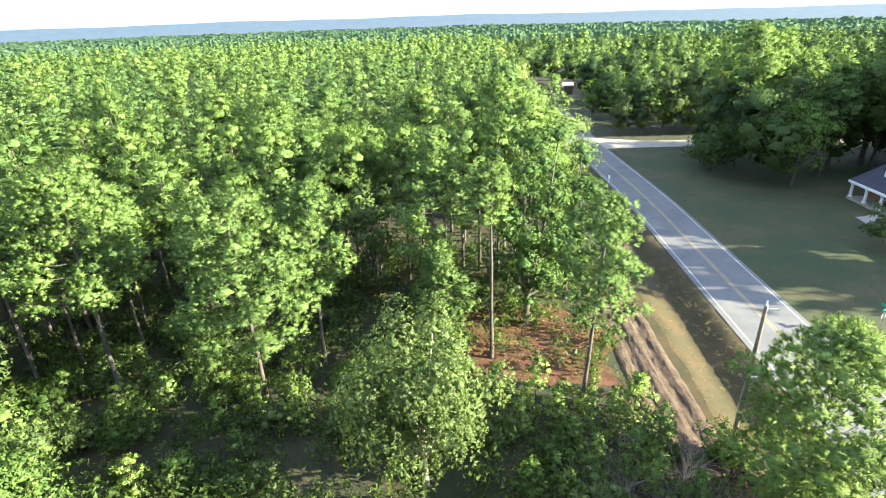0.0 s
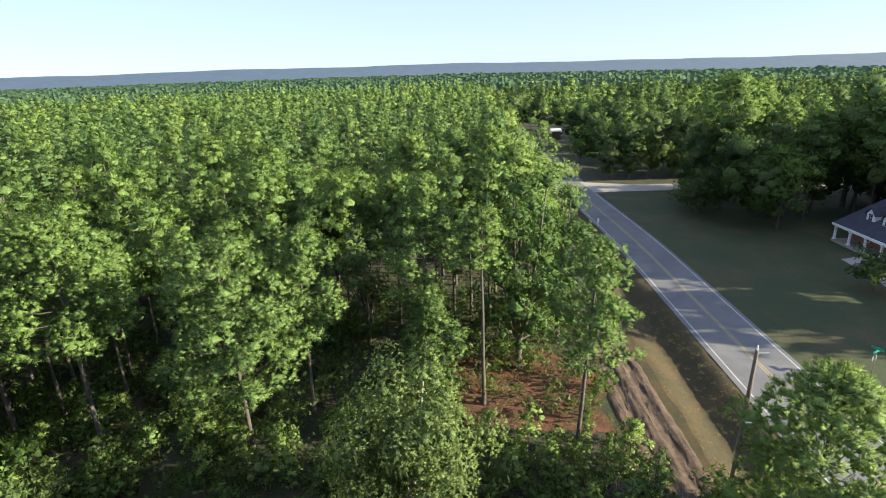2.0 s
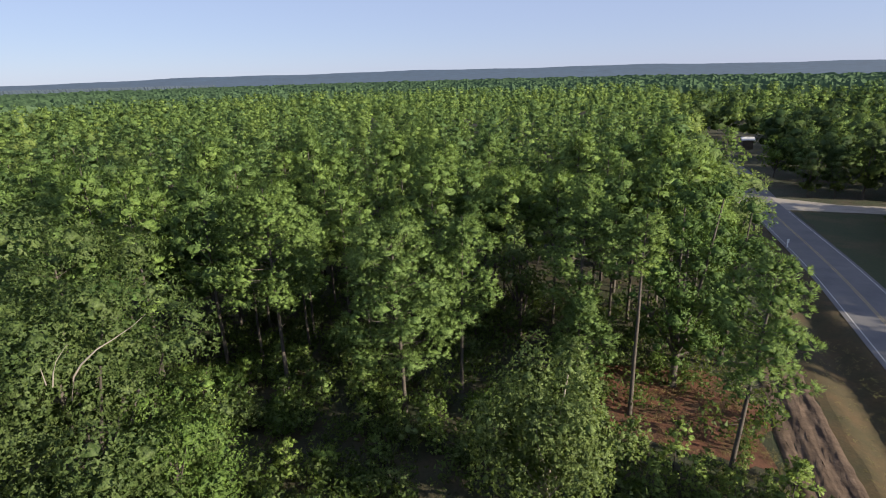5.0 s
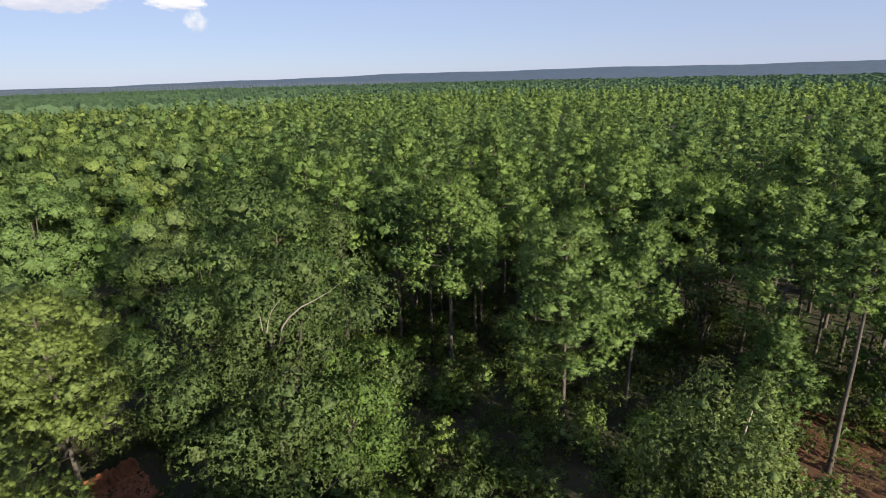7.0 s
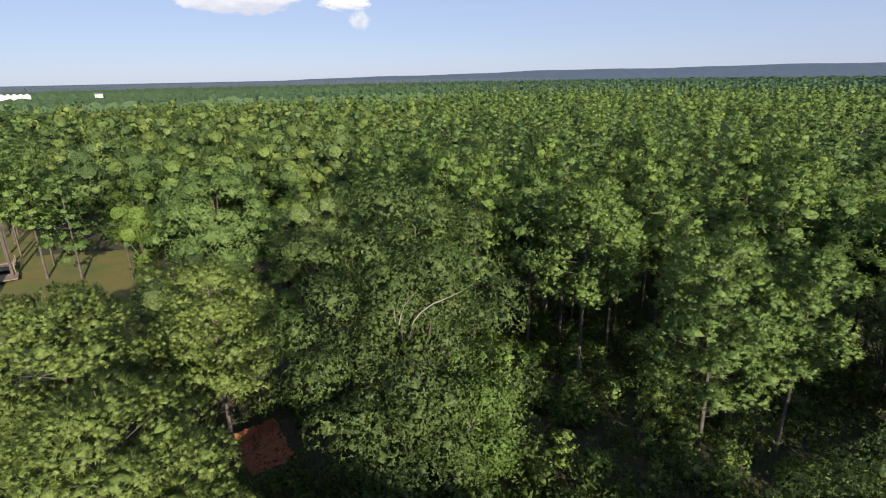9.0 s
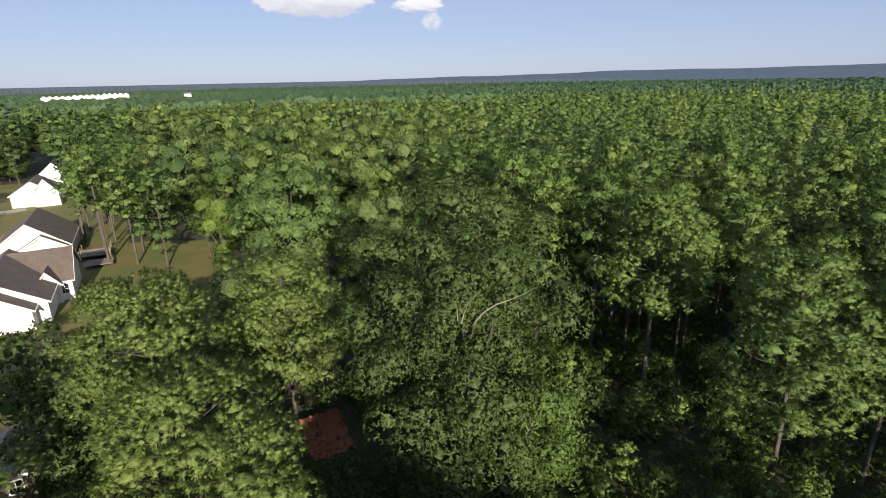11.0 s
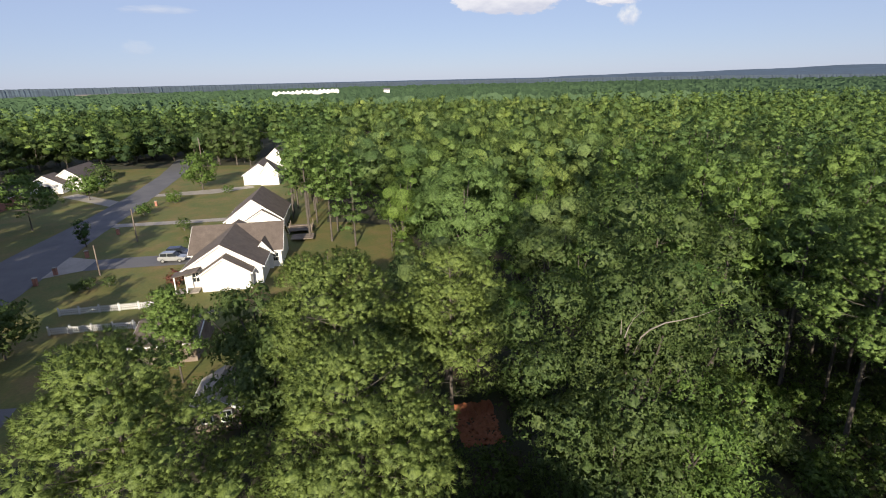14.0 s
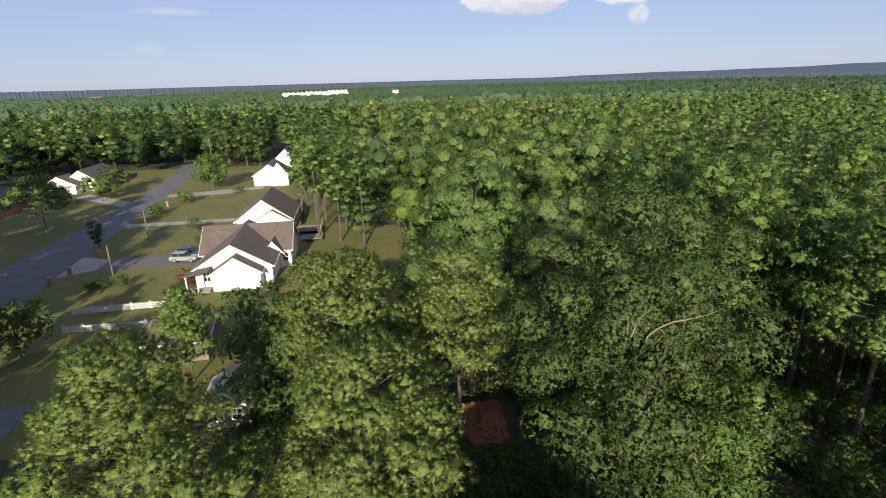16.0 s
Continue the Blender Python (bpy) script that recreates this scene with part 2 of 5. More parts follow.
def part(name, bm, mat, parent=None, label="", smooth=False):
    """Links a bmesh as one mesh object under a thing or a part."""
    me = bpy.data.meshes.new(name)
    for f in bm.faces:
        f.smooth = smooth
    bm.to_mesh(me)
    bm.free()
    me.materials.append(mat)
    ob = new(name, me)
    if parent is not None:
        ob.parent = parent
    return tagged(ob, label) if label else ob


def thing(name, label, category, m=None, group="", kind=""):
    ob = tagged(new(name), label, category, group, kind)
    if m is not None:
        ob.matrix_world = m
    return ob


def box(bm, x0, x1, y0, y1, z0, z1, m=None):
    r = bmesh.ops.create_cube(bm, size=1)["verts"]
    for v in r:
        v.co = Vector(((x0 + x1) / 2 + v.co.x * (x1 - x0), (y0 + y1) / 2 + v.co.y * (y1 - y0), (z0 + z1) / 2 + v.co.z * (z1 - z0)))
        if m is not None:
            v.co = m @ v.co
    return r


def boxes(*specs):
    bm = bmesh.new()
    for s in specs:
        box(bm, *s)
    return bm


def prism(bm, poly, axis, a, b):
    """A polygon of (u, z) extruded along 'x' or 'y' from a to b."""
    def pt(u, z, w):
        return (w, u, z) if axis == "x" else (u, w, z)
    lo, hi = [bm.verts.new(pt(u, z, a)) for u, z in poly], [bm.verts.new(pt(u, z, b)) for u, z in poly]
    bm.faces.new(lo); bm.faces.new(hi[::-1])
    n = len(poly)
    for i in range(n):
        bm.faces.new((lo[i], hi[i], hi[(i + 1) % n], lo[(i + 1) % n]))
    bmesh.ops.recalc_face_normals(bm, faces=bm.faces)
    return bm


def cyl(bm, p, q, r0, r1, n=10):
    p, q = Vector(p), Vector(q)
    d = q - p
    m = Matrix.Translation((p + q) / 2) @ d.to_track_quat("Z", "Y").to_matrix().to_4x4()
    bmesh.ops.create_cone(bm, cap_ends=True, segments=n, radius1=r0, radius2=r1, depth=d.length, matrix=m)
    return bm


def sheet(name, outline, z, mat, label, category, jitter=0.0, step=1.0, seed=1, kind="structure"):
    """A flat patch of ground with an uneven edge, from a few corner points."""
    rng = np.random.default_rng(seed)
    pts = []
    for (x0, y0), (x1, y1) in zip(outline, outline[1:] + outline[:1]):
        n = max(1, int(math.hypot(x1 - x0, y1 - y0) / step))
        for i in range(n):
            f = i / n
            pts.append((x0 + (x1 - x0) * f + rng.normal(0, jitter), y0 + (y1 - y0) * f + rng.normal(0, jitter), z))
    bm = bmesh.new()
    bm.faces.new([bm.verts.new(p) for p in pts])
    bmesh.ops.recalc_face_normals(bm, faces=bm.faces)
    if bm.faces[:][0].normal.z < 0:
        bmesh.ops.reverse_faces(bm, faces=bm.faces[:])
    bmesh.ops.triangulate(bm, faces=bm.faces[:])
    return tagged(part(name, bm, mat), label, category, kind=kind)


def tubes(paths, sides=5):
    """Tapered tubes along lists of (point, radius): verts and quads."""
    V, Q = [], []
    ang = np.arange(sides) * 2 * np.pi / sides
    base = 0
    for pts, rad in paths:
        pts, rad = np.asarray(pts, float), np.asarray(rad, float)
        n = len(pts)
        d = np.gradient(pts, axis=0)
        d /= np.linalg.norm(d, axis=1, keepdims=True) + 1e-9
        ref = np.where(np.abs(d[:, 2:3]) > 0.9, np.array([[1.0, 0, 0]]), np.array([[0, 0, 1.0]]))
        u = np.cross(d, ref); u /= np.linalg.norm(u, axis=1, keepdims=True) + 1e-9
        w = np.cross(d, u)
        ring = pts[:, None] + rad[:, None, None] * (np.cos(ang)[None, :, None] * u[:, None] + np.sin(ang)[None, :, None] * w[:, None])
        V.append(ring.reshape(-1, 3))
        i = np.arange(n - 1)[:, None] * sides
        j = np.arange(sides)[None]
        k = (j + 1) % sides
        Q.append((base + np.stack([i + j, i + k, i + sides + k, i + sides + j], -1)).reshape(-1, 4))
        base += n * sides
    return np.concatenate(V), np.concatenate(Q)


def unit(rng, n, up=0.0):
    d = rng.normal(size=(n, 3))
    d[:, 2] += up
    return d / np.linalg.norm(d, axis=1, keepdims=True)


def normed(a):
    return a / (np.linalg.norm(a, axis=1, keepdims=True) + 1e-9)


def needles(rng, centres, radii, per, width, out=None):
    """Tufts of needle bundles: per narrow blades round each centre, rounded in their shading like the tuft itself."""
    c, R = np.repeat(centres, per, 0), np.repeat(radii, per)[:, None]
    d = unit(rng, len(c), 0.35)
    o = np.repeat(out if out is not None else np.tile([[0, 0, 1.0]], (len(centres), 1)), per, 0) + 0.35 * rng.normal(size=c.shape)
    n = normed(o - d * (o * d).sum(1, keepdims=True))
    s = np.cross(d, n)
    k = rng.uniform(0.7, 1.2, (len(c), 1))
    root, tip = c + d * R * 0.22, c + d * R * k
    V = np.stack([tip, root - s * width * R, root + s * width * R], 1).reshape(-1, 3)
    N = np.repeat(normed(0.45 * d + 0.85 * normed(o) + 0.15 * n), 3, 0)
    return V, np.arange(len(V)).reshape(-1, 3), N


OCTA = np.array([(1, 0, 0), (0, 1, 0), (-1, 0, 0), (0, -1, 0), (0, 0, 1), (0, 0, -1)], float)
OCTA_F = np.array([(0, 1, 4), (1, 2, 4), (2, 3, 4), (3, 0, 4), (1, 0, 5), (2, 1, 5), (3, 2, 5), (0, 3, 5)])


PHI = (1 + 5 ** 0.5) / 2
ICO = np.array([(-1, PHI, 0), (1, PHI, 0), (-1, -PHI, 0), (1, -PHI, 0), (0, -1, PHI), (0, 1, PHI), (0, -1, -PHI), (0, 1, -PHI), (PHI, 0, -1), (PHI, 0, 1), (-PHI, 0, -1), (-PHI, 0, 1)]) / math.hypot(1, PHI)
ICO_F = np.array([(0, 11, 5), (0, 5, 1), (0, 1, 7), (0, 7, 10), (0, 10, 11), (1, 5, 9), (5, 11, 4), (11, 10, 2), (10, 7, 6), (7, 1, 8), (3, 9, 4), (3, 4, 2), (3, 2, 6), (3, 6, 8), (3, 8, 9), (4, 9, 5), (2, 4, 11), (6, 2, 10), (8, 6, 7), (9, 8, 1)])


def hearts(rng, centres, radii, flat, form=(OCTA, OCTA_F), out=None):
    """Uneven dense hearts of the foliage clumps, under their shoots. out: the way each clump faces in its crown."""
    n, (pts, tri) = len(centres), form
    a = rng.uniform(0, 6.28, n)
    ca, sa = np.cos(a)[:, None], np.sin(a)[:, None]
    d = np.stack([pts[None, :, 0] * ca - pts[None, :, 1] * sa, pts[None, :, 0] * sa + pts[None, :, 1] * ca, np.tile(pts[:, 2], (n, 1))], -1)
    V = centres[:, None] + d * (radii[:, None] * rng.uniform(0.74, 1.12, (n, len(pts))))[..., None] * [1, 1, flat]
    N = d + [0, 0, 0.2] if out is None else 0.5 * d + 0.8 * out[:, None]
    return V.reshape(-1, 3), (tri[None] + len(pts) * np.arange(n)[:, None, None]).reshape(-1, 3), normed(N.reshape(-1, 3))


def tuft_cores(rng, c, R, axis):
    """The dense middles of pine shoots."""
    v, f, n = hearts(rng, c, R, 0.85)
    return v, f, normed(0.6 * n + 0.6 * np.repeat(axis, 6, 0))


def brushes(rng, c, R, axis, per, width, bias=0.8, own=0.62):
    """Pine shoots: blades that fan out of one point into a rounded brush."""
    n = len(c)
    d = rng.normal(size=(n, per, 3)) * 0.75 + bias * axis[:, None]
    d /= np.linalg.norm(d, axis=2, keepdims=True) + 1e-9
    s = np.cross(axis[:, None] + [0, 0, 0.3] + 0.4 * rng.normal(size=(n, per, 3)), d)
    s /= np.linalg.norm(s, axis=2, keepdims=True) + 1e-9
    R_ = R[:, None, None]
    k = rng.uniform(0.72, 1.15, (n, per, 2, 1))
    tip = c[:, None] + d * R_ * k[:, :, 0]
    tip2 = c[:, None] + d * R_ * k[:, :, 1]
    V = np.concatenate([(c - axis * R[:, None] * 0.2)[:, None], np.stack([tip - s * width * R_, tip2 + s * width * R_], 2).reshape(n, 2 * per, 3)], 1)
    m = own * d + 0.6 * axis[:, None]
    m /= np.linalg.norm(m, axis=2, keepdims=True) + 1e-9
    N = np.concatenate([axis[:, None], np.repeat(m, 2, 1)], 1)
    i = 1 + 2 * np.arange(per)
    F = np.stack([np.zeros(per, int), i, i + 1], -1)[None] + (np.arange(n) * (1 + 2 * per))[:, None, None]
    return V.reshape(-1, 3), F.reshape(-1, 3), N.reshape(-1, 3)


def sprays(rng, c, R, axis, per, width, lift=0.25):
    """Twigs with leaves: pointed blades round one point, spread like a shallow dish that faces outwards."""
    n = len(c)
    d = np.cross(rng.normal(size=(n, per, 3)), axis[:, None])
    d /= np.linalg.norm(d, axis=2, keepdims=True) + 1e-9
    d = d + axis[:, None] * rng.normal(lift, 0.4, (n, per, 1))
    d /= np.linalg.norm(d, axis=2, keepdims=True) + 1e-9
    s = np.cross(axis[:, None] + 0.4 * rng.normal(size=(n, per, 3)), d)
    s /= np.linalg.norm(s, axis=2, keepdims=True) + 1e-9
    R_ = R[:, None, None]
    k = rng.uniform(0.65, 1.2, (n, per, 1))
    mid = c[:, None] + d * R_ * k * 0.55
    V = np.concatenate([c[:, None], np.stack([mid - s * width * R_, c[:, None] + d * R_ * k, mid + s * width * R_], 2).reshape(n, 3 * per, 3)], 1)
    m = 0.4 * d + 0.75 * axis[:, None] + 0.22 * rng.normal(size=(n, per, 3))
    m /= np.linalg.norm(m, axis=2, keepdims=True) + 1e-9
    N = np.concatenate([axis[:, None], np.repeat(m, 3, 1)], 1)
    i = 1 + 3 * np.arange(per)
    z = np.zeros(per, int)
    F = np.concatenate([np.stack([z, i, i + 1], -1), np.stack([z, i + 1, i + 2], -1)])[None] + (np.arange(n) * (1 + 3 * per))[:, None, None]
    return V.reshape(-1, 3), F.reshape(-1, 3), N.reshape(-1, 3)


def dome(rng, centres, radii, gap, flat, low):
    """Evenly spaced points over the upper part of flattened balls, and their outward ways."""
    P, O = [], []
    for c, a in zip(centres, radii):
        m = max(3, int(8.6 * a * a * (0.45 + 0.55 * flat) / gap ** 2))
        i = np.arange(m) + 0.5
        z = 1 - 2 * i / m
        t = i * 2.39996 + rng.uniform(0, 6.28)
        q = np.sqrt(1 - z * z)
        v = np.column_stack([np.cos(t) * q, np.sin(t) * q, z]) + rng.normal(0, 0.42 * gap / a, (m, 3))
        v = normed(v[v[:, 2] > low])
        P.append(c + v * a * rng.uniform(0.82, 1.08, (len(v), 1)) * [1, 1, flat])
        O.append(v)
    return np.concatenate(P), np.concatenate(O)


def join3(a, b):
    return np.concatenate([a[0], b[0]]), np.concatenate([a[1], b[1] + len(a[0])]), np.concatenate([a[2], b[2]])


def leaves(rng, p, out, size, loose=0.55):
    """A leaf blade at each point, facing roughly outwards."""
    n = normed(out + loose * rng.normal(size=p.shape))
    a = normed(np.cross(n, unit(rng, len(p))))
    b = np.cross(n, a)
    s = (size * rng.uniform(0.6, 1.25, len(p)))[:, None]
    V = np.stack([p + a * s * 1.1, p - a * s * 0.6 - b * s * 0.5, p - a * s * 0.6 + b * s * 0.5], 1).reshape(-1, 3)
    up = (np.cross(V[1::3] - V[0::3], V[2::3] - V[0::3]) * n).sum(1) < 0
    V[1::3][up], V[2::3][up] = V[2::3][up], V[1::3][up].copy()
    N = np.repeat(normed(0.8 * out + 0.5 * n), 3, 0)
    return V, np.arange(len(V)).reshape(-1, 3), N


def join(a, b):
    return np.concatenate([a[0], b[0]]), np.concatenate([a[1], b[1] + len(a[0])])


def pine_shape(seed, h, r, cb, pads, tuft, per, pad=0.27, lean=(0, 0), sides=7, tip=0.3, width=0.24, flat=0.62, inner=0.3, core=False, gap=1.42, heart=0.6):
    """A pine: trunk, limbs, and a crown of tufted pads. cb: where the crown begins, as a share of the height."""
    rng = np.random.default_rng(seed)
    zs = np.linspace(0, h, 9)
    drift = np.cumsum(rng.normal(0, 0.012 * h / 9, (9, 2)), 0) + np.outer((zs / h) ** 1.3, lean)
    trunk_p = np.column_stack([drift, zs])
    trunk_r = np.interp(zs / h, [0, 0.05, 0.6, 1], [0.0125, 0.0105, 0.0065, 0.0018]) * h
    axis = lambda z: np.column_stack([np.interp(z, zs, drift[:, 0]), np.interp(z, zs, drift[:, 1]), z])
    u = (np.arange(pads) + rng.uniform(0, 1, pads)) / pads
    prof = np.interp(u, [0, 0.12, 0.35, 0.6, 0.85, 1], [0.62, 0.95, 1.0, 0.86, 0.55, tip])
    a = pad * r * rng.uniform(0.72, 1.3, pads) * (0.55 + 0.45 * prof)
    az = np.arange(pads) * 2.4 + rng.normal(0, 0.45, pads)
    # broad bulges and hollows round the crown
    bulge = 1 + 0.2 * np.sin(az * 2 + seed) * np.sin(u * 7 + seed * 1.7) + 0.12 * np.sin(az * 3 - u * 9 + seed)
    k = np.where(rng.uniform(size=pads) < inner, rng.uniform(0.15, 0.6, pads), rng.uniform(0.78, 1.05, pads)) * bulge
    ln = np.maximum(0.05, (r * prof - 0.55 * a) * k)
    top = h - 0.75 * flat * a - tuft * 0.6
    z = np.minimum(h * cb + a * 0.4 + (h * (1 - cb) - a * 0.5) * u ** 0.92, top)
    base = axis(z)
    c = base + np.column_stack([np.cos(az) * ln, np.sin(az) * ln, -0.05 * ln * (1 - u)])
    c = np.concatenate([c, axis(np.array([h - tuft * 0.9 - 0.25 * pad * r]))])
    a = np.append(a, 0.45 * pad * r)
    root = axis(np.maximum(h * cb * 0.8, z - np.interp(u, [0, 1], [0.15, 0.75]) * ln))
    limbs = [([root[i], root[i] * 0.45 + c[i] * 0.55 - [0, 0, 0.04 * ln[i]], c[i]],
              [0.022 + 0.0075 * ln[i], 0.014 + 0.004 * ln[i], 0.01]) for i in range(pads) if ln[i] > 0.4]
    # bare dead stubs under the crown
    for i in range(max(2, int(pads * 0.12))):
        q = h * rng.uniform(cb * 0.55, cb)
        t = rng.uniform(0, 6.28)
        p = axis(np.array([q]))[0]
        limbs.append(([p, p + [math.cos(t) * 0.9, math.sin(t) * 0.9, 0.1]], [0.03, 0.012]))
    p, o = dome(rng, c, a, gap * tuft, flat, -0.38)
    away = normed((p - axis(np.clip(p[:, 2] - 0.3 * r, 0, h))) * [1, 1, 1.0])
    o = normed(0.8 * o + 0.55 * away + [0, 0, 0.15])
    crown = join3(brushes(rng, p, tuft * rng.uniform(0.72, 1.25, len(p)), o, per, width, own=0.62 if core else 0.25), hearts(rng, c, a * heart, flat * 0.8) if core else hearts(rng, c, a * heart, flat, (ICO, ICO_F), normed(c - axis(np.clip(c[:, 2] - 0.3 * r, 0, h)) + 1e-6)))
    if core:
        crown = join3(crown, tuft_cores(rng, p, tuft * rng.uniform(0.42, 0.56, len(p)), o))
    return join(tubes([(trunk_p, trunk_r)], 4 if sides < 5 else sides), tubes(limbs, 3)), crown


def broad_shape(seed, h, r, cb, lobes, spray, per, lobe=0.25, lean=(0, 0), limbs_n=12, flat=0.8, fill=0.3, width=0.22, tall=1.0, lift=0.25, fine=True, gap=1.35, heart=0.55, away=0.6):
    """A broadleaf tree: forked trunk and limbs, and a crown of lobes covered with leafy sprays."""
    rng = np.random.default_rng(seed)
    zc, rz = h * (1 + cb) / 2, h * (1 - cb) / 2
    mid = np.array([lean[0], lean[1], zc])
    i = np.arange(lobes) + 0.5
    z = 1 - 2 * i / lobes
    t = i * 2.39996 + seed
    q = np.sqrt(1 - z * z)
    d = normed(np.column_stack([np.cos(t) * q, np.sin(t) * q, z]) + rng.normal(0, 0.16, (lobes, 3)))
    lr = r * lobe * rng.uniform(0.7, 1.35, lobes)
    k = np.where(rng.uniform(size=lobes) < fill, rng.uniform(0.25, 0.7, lobes), rng.uniform(0.84, 1.04, lobes))
    # broad bulges and hollows in the outline
    k = k * (1 + 0.13 * np.sin(d @ rng.normal(0, 3.0, 3) + seed) + 0.09 * np.sin(d @ rng.normal(0, 6, 3)))
    c = mid + d * k[:, None] * (np.array([r, r, rz]) - np.minimum(lr, 0.5 * rz)[:, None] * [0.8, 0.8, 0.8])
    c[:, 2] = np.clip(c[:, 2], min(h * cb + 0.3, h * 0.5), h - lr * 0.7 * tall * flat)
    p, o = dome(rng, c, lr, gap * spray, flat * tall, -0.5)
    o = normed(0.8 * o + away * normed((p - mid) / [r, r, rz]) + [0, 0, 0.1])
    p[:, 2] = np.maximum(p[:, 2], 0.15)
    size = spray * rng.uniform(0.7, 1.3, len(p))
    crown = join3(sprays(rng, p, size, o, per, width, lift) if fine else brushes(rng, p, size, o, per, width, 0.45, 0.2),
                  hearts(rng, c, lr * heart, flat * tall) if fine else hearts(rng, c, lr * heart, flat * tall, (ICO, ICO_F), normed((c - mid) / [r, r, rz])))
    fork = np.array([lean[0] * 0.4, lean[1] * 0.4, h * (cb * 0.6 + 0.12)])
    r0 = 0.016 * h
    trunk = [([[0, 0, 0], fork * [0.5, 0.5, 0.5], fork, mid + [0, 0, rz * 0.4]], [r0 * 1.25, r0, r0 * 0.85, r0 * 0.25])]
    limbs = []
    for j in np.linspace(0, lobes - 1, min(limbs_n, lobes)).astype(int):
        e = c[j]
        m_ = fork * 0.5 + e * 0.5 + rng.normal(0, 0.06 * r, 3)
        limbs.append(([fork, m_, e, e + d[j] * lr[j] * 0.3], [r0 * 0.55, r0 * 0.36, r0 * 0.17, 0.015]))
    return join(tubes(trunk, 7), tubes(limbs, 4)), crown


def plant(name, shape, x, y, label, category, leaf_mat, bark=BARK, group="", turn=0.0, z=0.0):
    """Links a shape as one tree: trunk with its limbs, and crown, under an empty at its foot."""
    t = thing(name, label, category, pose(x, y, z, 0, 0, turn), group)
    new("trunk", mesh_of("trunk", *shape[0], bark, True)).parent = t
    v, f, n = shape[1]
    new("crown", mesh_of("crown", v, f, leaf_mat, True, n)).parent = t
    return t


def scatter(name, templates, spots, mat, label, category):
    """Many alike plants, too many to count, as one object. Spots: (template, x, y, z, scale, turn)."""
    V, F, N, base = [], [], [], 0
    for k, x, y, z, s, a in spots:
        v, f, *n = templates[int(k)]
        ca, sa = math.cos(a), math.sin(a)
        turned = lambda q: np.column_stack([q[:, 0] * ca - q[:, 1] * sa, q[:, 0] * sa + q[:, 1] * ca, q[:, 2]])
        V.append(turned(v) * s + [x, y, z])
        F.append(f + base)
        N += [turned(n[0])] if n else []
        base += len(v)
    ob = new(name, mesh_of(name, np.concatenate(V), np.concatenate(F), mat, False, np.concatenate(N) if N else None))
    return tagged(ob, label, category, kind="stuff")


# ---------------- ground, roads, distance ----------------
def ring_sheet(name, radii, n, height, mat, label, category, kind, a0=-60.0, a1=150.0, smooth=True):
    """A band round the place: height(r, a) over rings; a in degrees to the left of north."""
    az = np.radians(np.linspace(a0, a1, n))
    V = [(-math.sin(a) * r, math.cos(a) * r, height(r, math.degrees(a))) for r in radii for a in az]
    i, j = np.meshgrid(np.arange(len(radii) - 1), np.arange(n - 1), indexing="ij")
    k = (i * n + j).ravel()
    return tagged(new(name, mesh_of(name, np.array(V), np.stack([k, k + n, k + n + 1, k + 1], -1), mat, smooth)), label, category, kind=kind)


def ground_sheet():
    """The flat ground to the horizon, left open where the ditch runs."""
    xs, ys = (-4600, 17.4, 24.4, 4600), (-4600, -60, 112, 4600)
    V = np.array([(x, y, 0) for y in ys for x in xs])
    F = [(4 * j + i, 4 * j + i + 1, 4 * j + i + 5, 4 * j + i + 4) for j in range(3) for i in range(3) if (i, j) != (1, 1)]
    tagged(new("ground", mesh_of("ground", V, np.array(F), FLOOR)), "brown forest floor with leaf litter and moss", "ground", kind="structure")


ground_sheet()


def ditch():
    """Roadside verge that falls from the shoulder into a shallow ditch and rises to the track."""
    prof_x = np.array([17.4, 18.0, 18.7, 19.4, 20.0, 20.4, 20.9, 21.5, 22.2, 22.9, 23.5, 24.0, 24.4])
    prof_z = np.array([0.0, -0.05, -0.3, -0.62, -0.88, -1.0, -1.0, -0.82, -0.52, -0.22, -0.05, 0.03, 0.0])
    ys = np.linspace(-60, 112, 260)
    rng = np.random.default_rng(44)
    k = np.interp(ys, [-60, 60, 95, 112], [1, 1, 0.6, 0.0])[:, None]
    z = prof_z[None] * k + rng.normal(0, 0.025, (len(ys), len(prof_x))) * (np.abs(prof_z[None]) > 0.02)
    x = prof_x[None] + 0.2 * np.sin(ys / 7.0)[:, None] * (np.abs(prof_z[None]) > 0.04)
    V = np.stack([x, ys[:, None] + 0 * x, z], -1).reshape(-1, 3)
    m = len(prof_x)
    i, j = np.meshgrid(np.arange(len(ys) - 1), np.arange(m - 1), indexing="ij")
    q = (i * m + j).ravel()
    tagged(new("verge", mesh_of("verge", V, np.stack([q, q + 1, q + m + 1, q + m], -1), VERGE, True)), "dry mown grass verge sloping into a ditch", "verge", kind="structure")


ditch()


def road_x(y):
    t = min(1, max(0, (y - 75) / 55))
    far = max(0, y - 165)
    return 28.05 - 2.1 * t * t * (3 - 2 * t) - 0.012 * far * far


def ribbon(name, xs, y0, y1, z, mat, label, category, step=4.0, parent=None, dashes=None, kind="structure"):
    """A strip along the road between two offsets from its middle."""
    n = int((y1 - y0) / step) + 1
    ys = np.linspace(y0, y1, n)
    V = [(road_x(y) + o, y, z) for y in ys for o in xs]
    k = np.arange(n - 1) * 2
    ob = new(name, mesh_of(name, np.array(V), np.stack([k, k + 1, k + 3, k + 2], -1), mat))
    if parent is None:
        return tagged(ob, label, category, kind=kind)
    ob.parent = parent
    return tagged(ob, label)


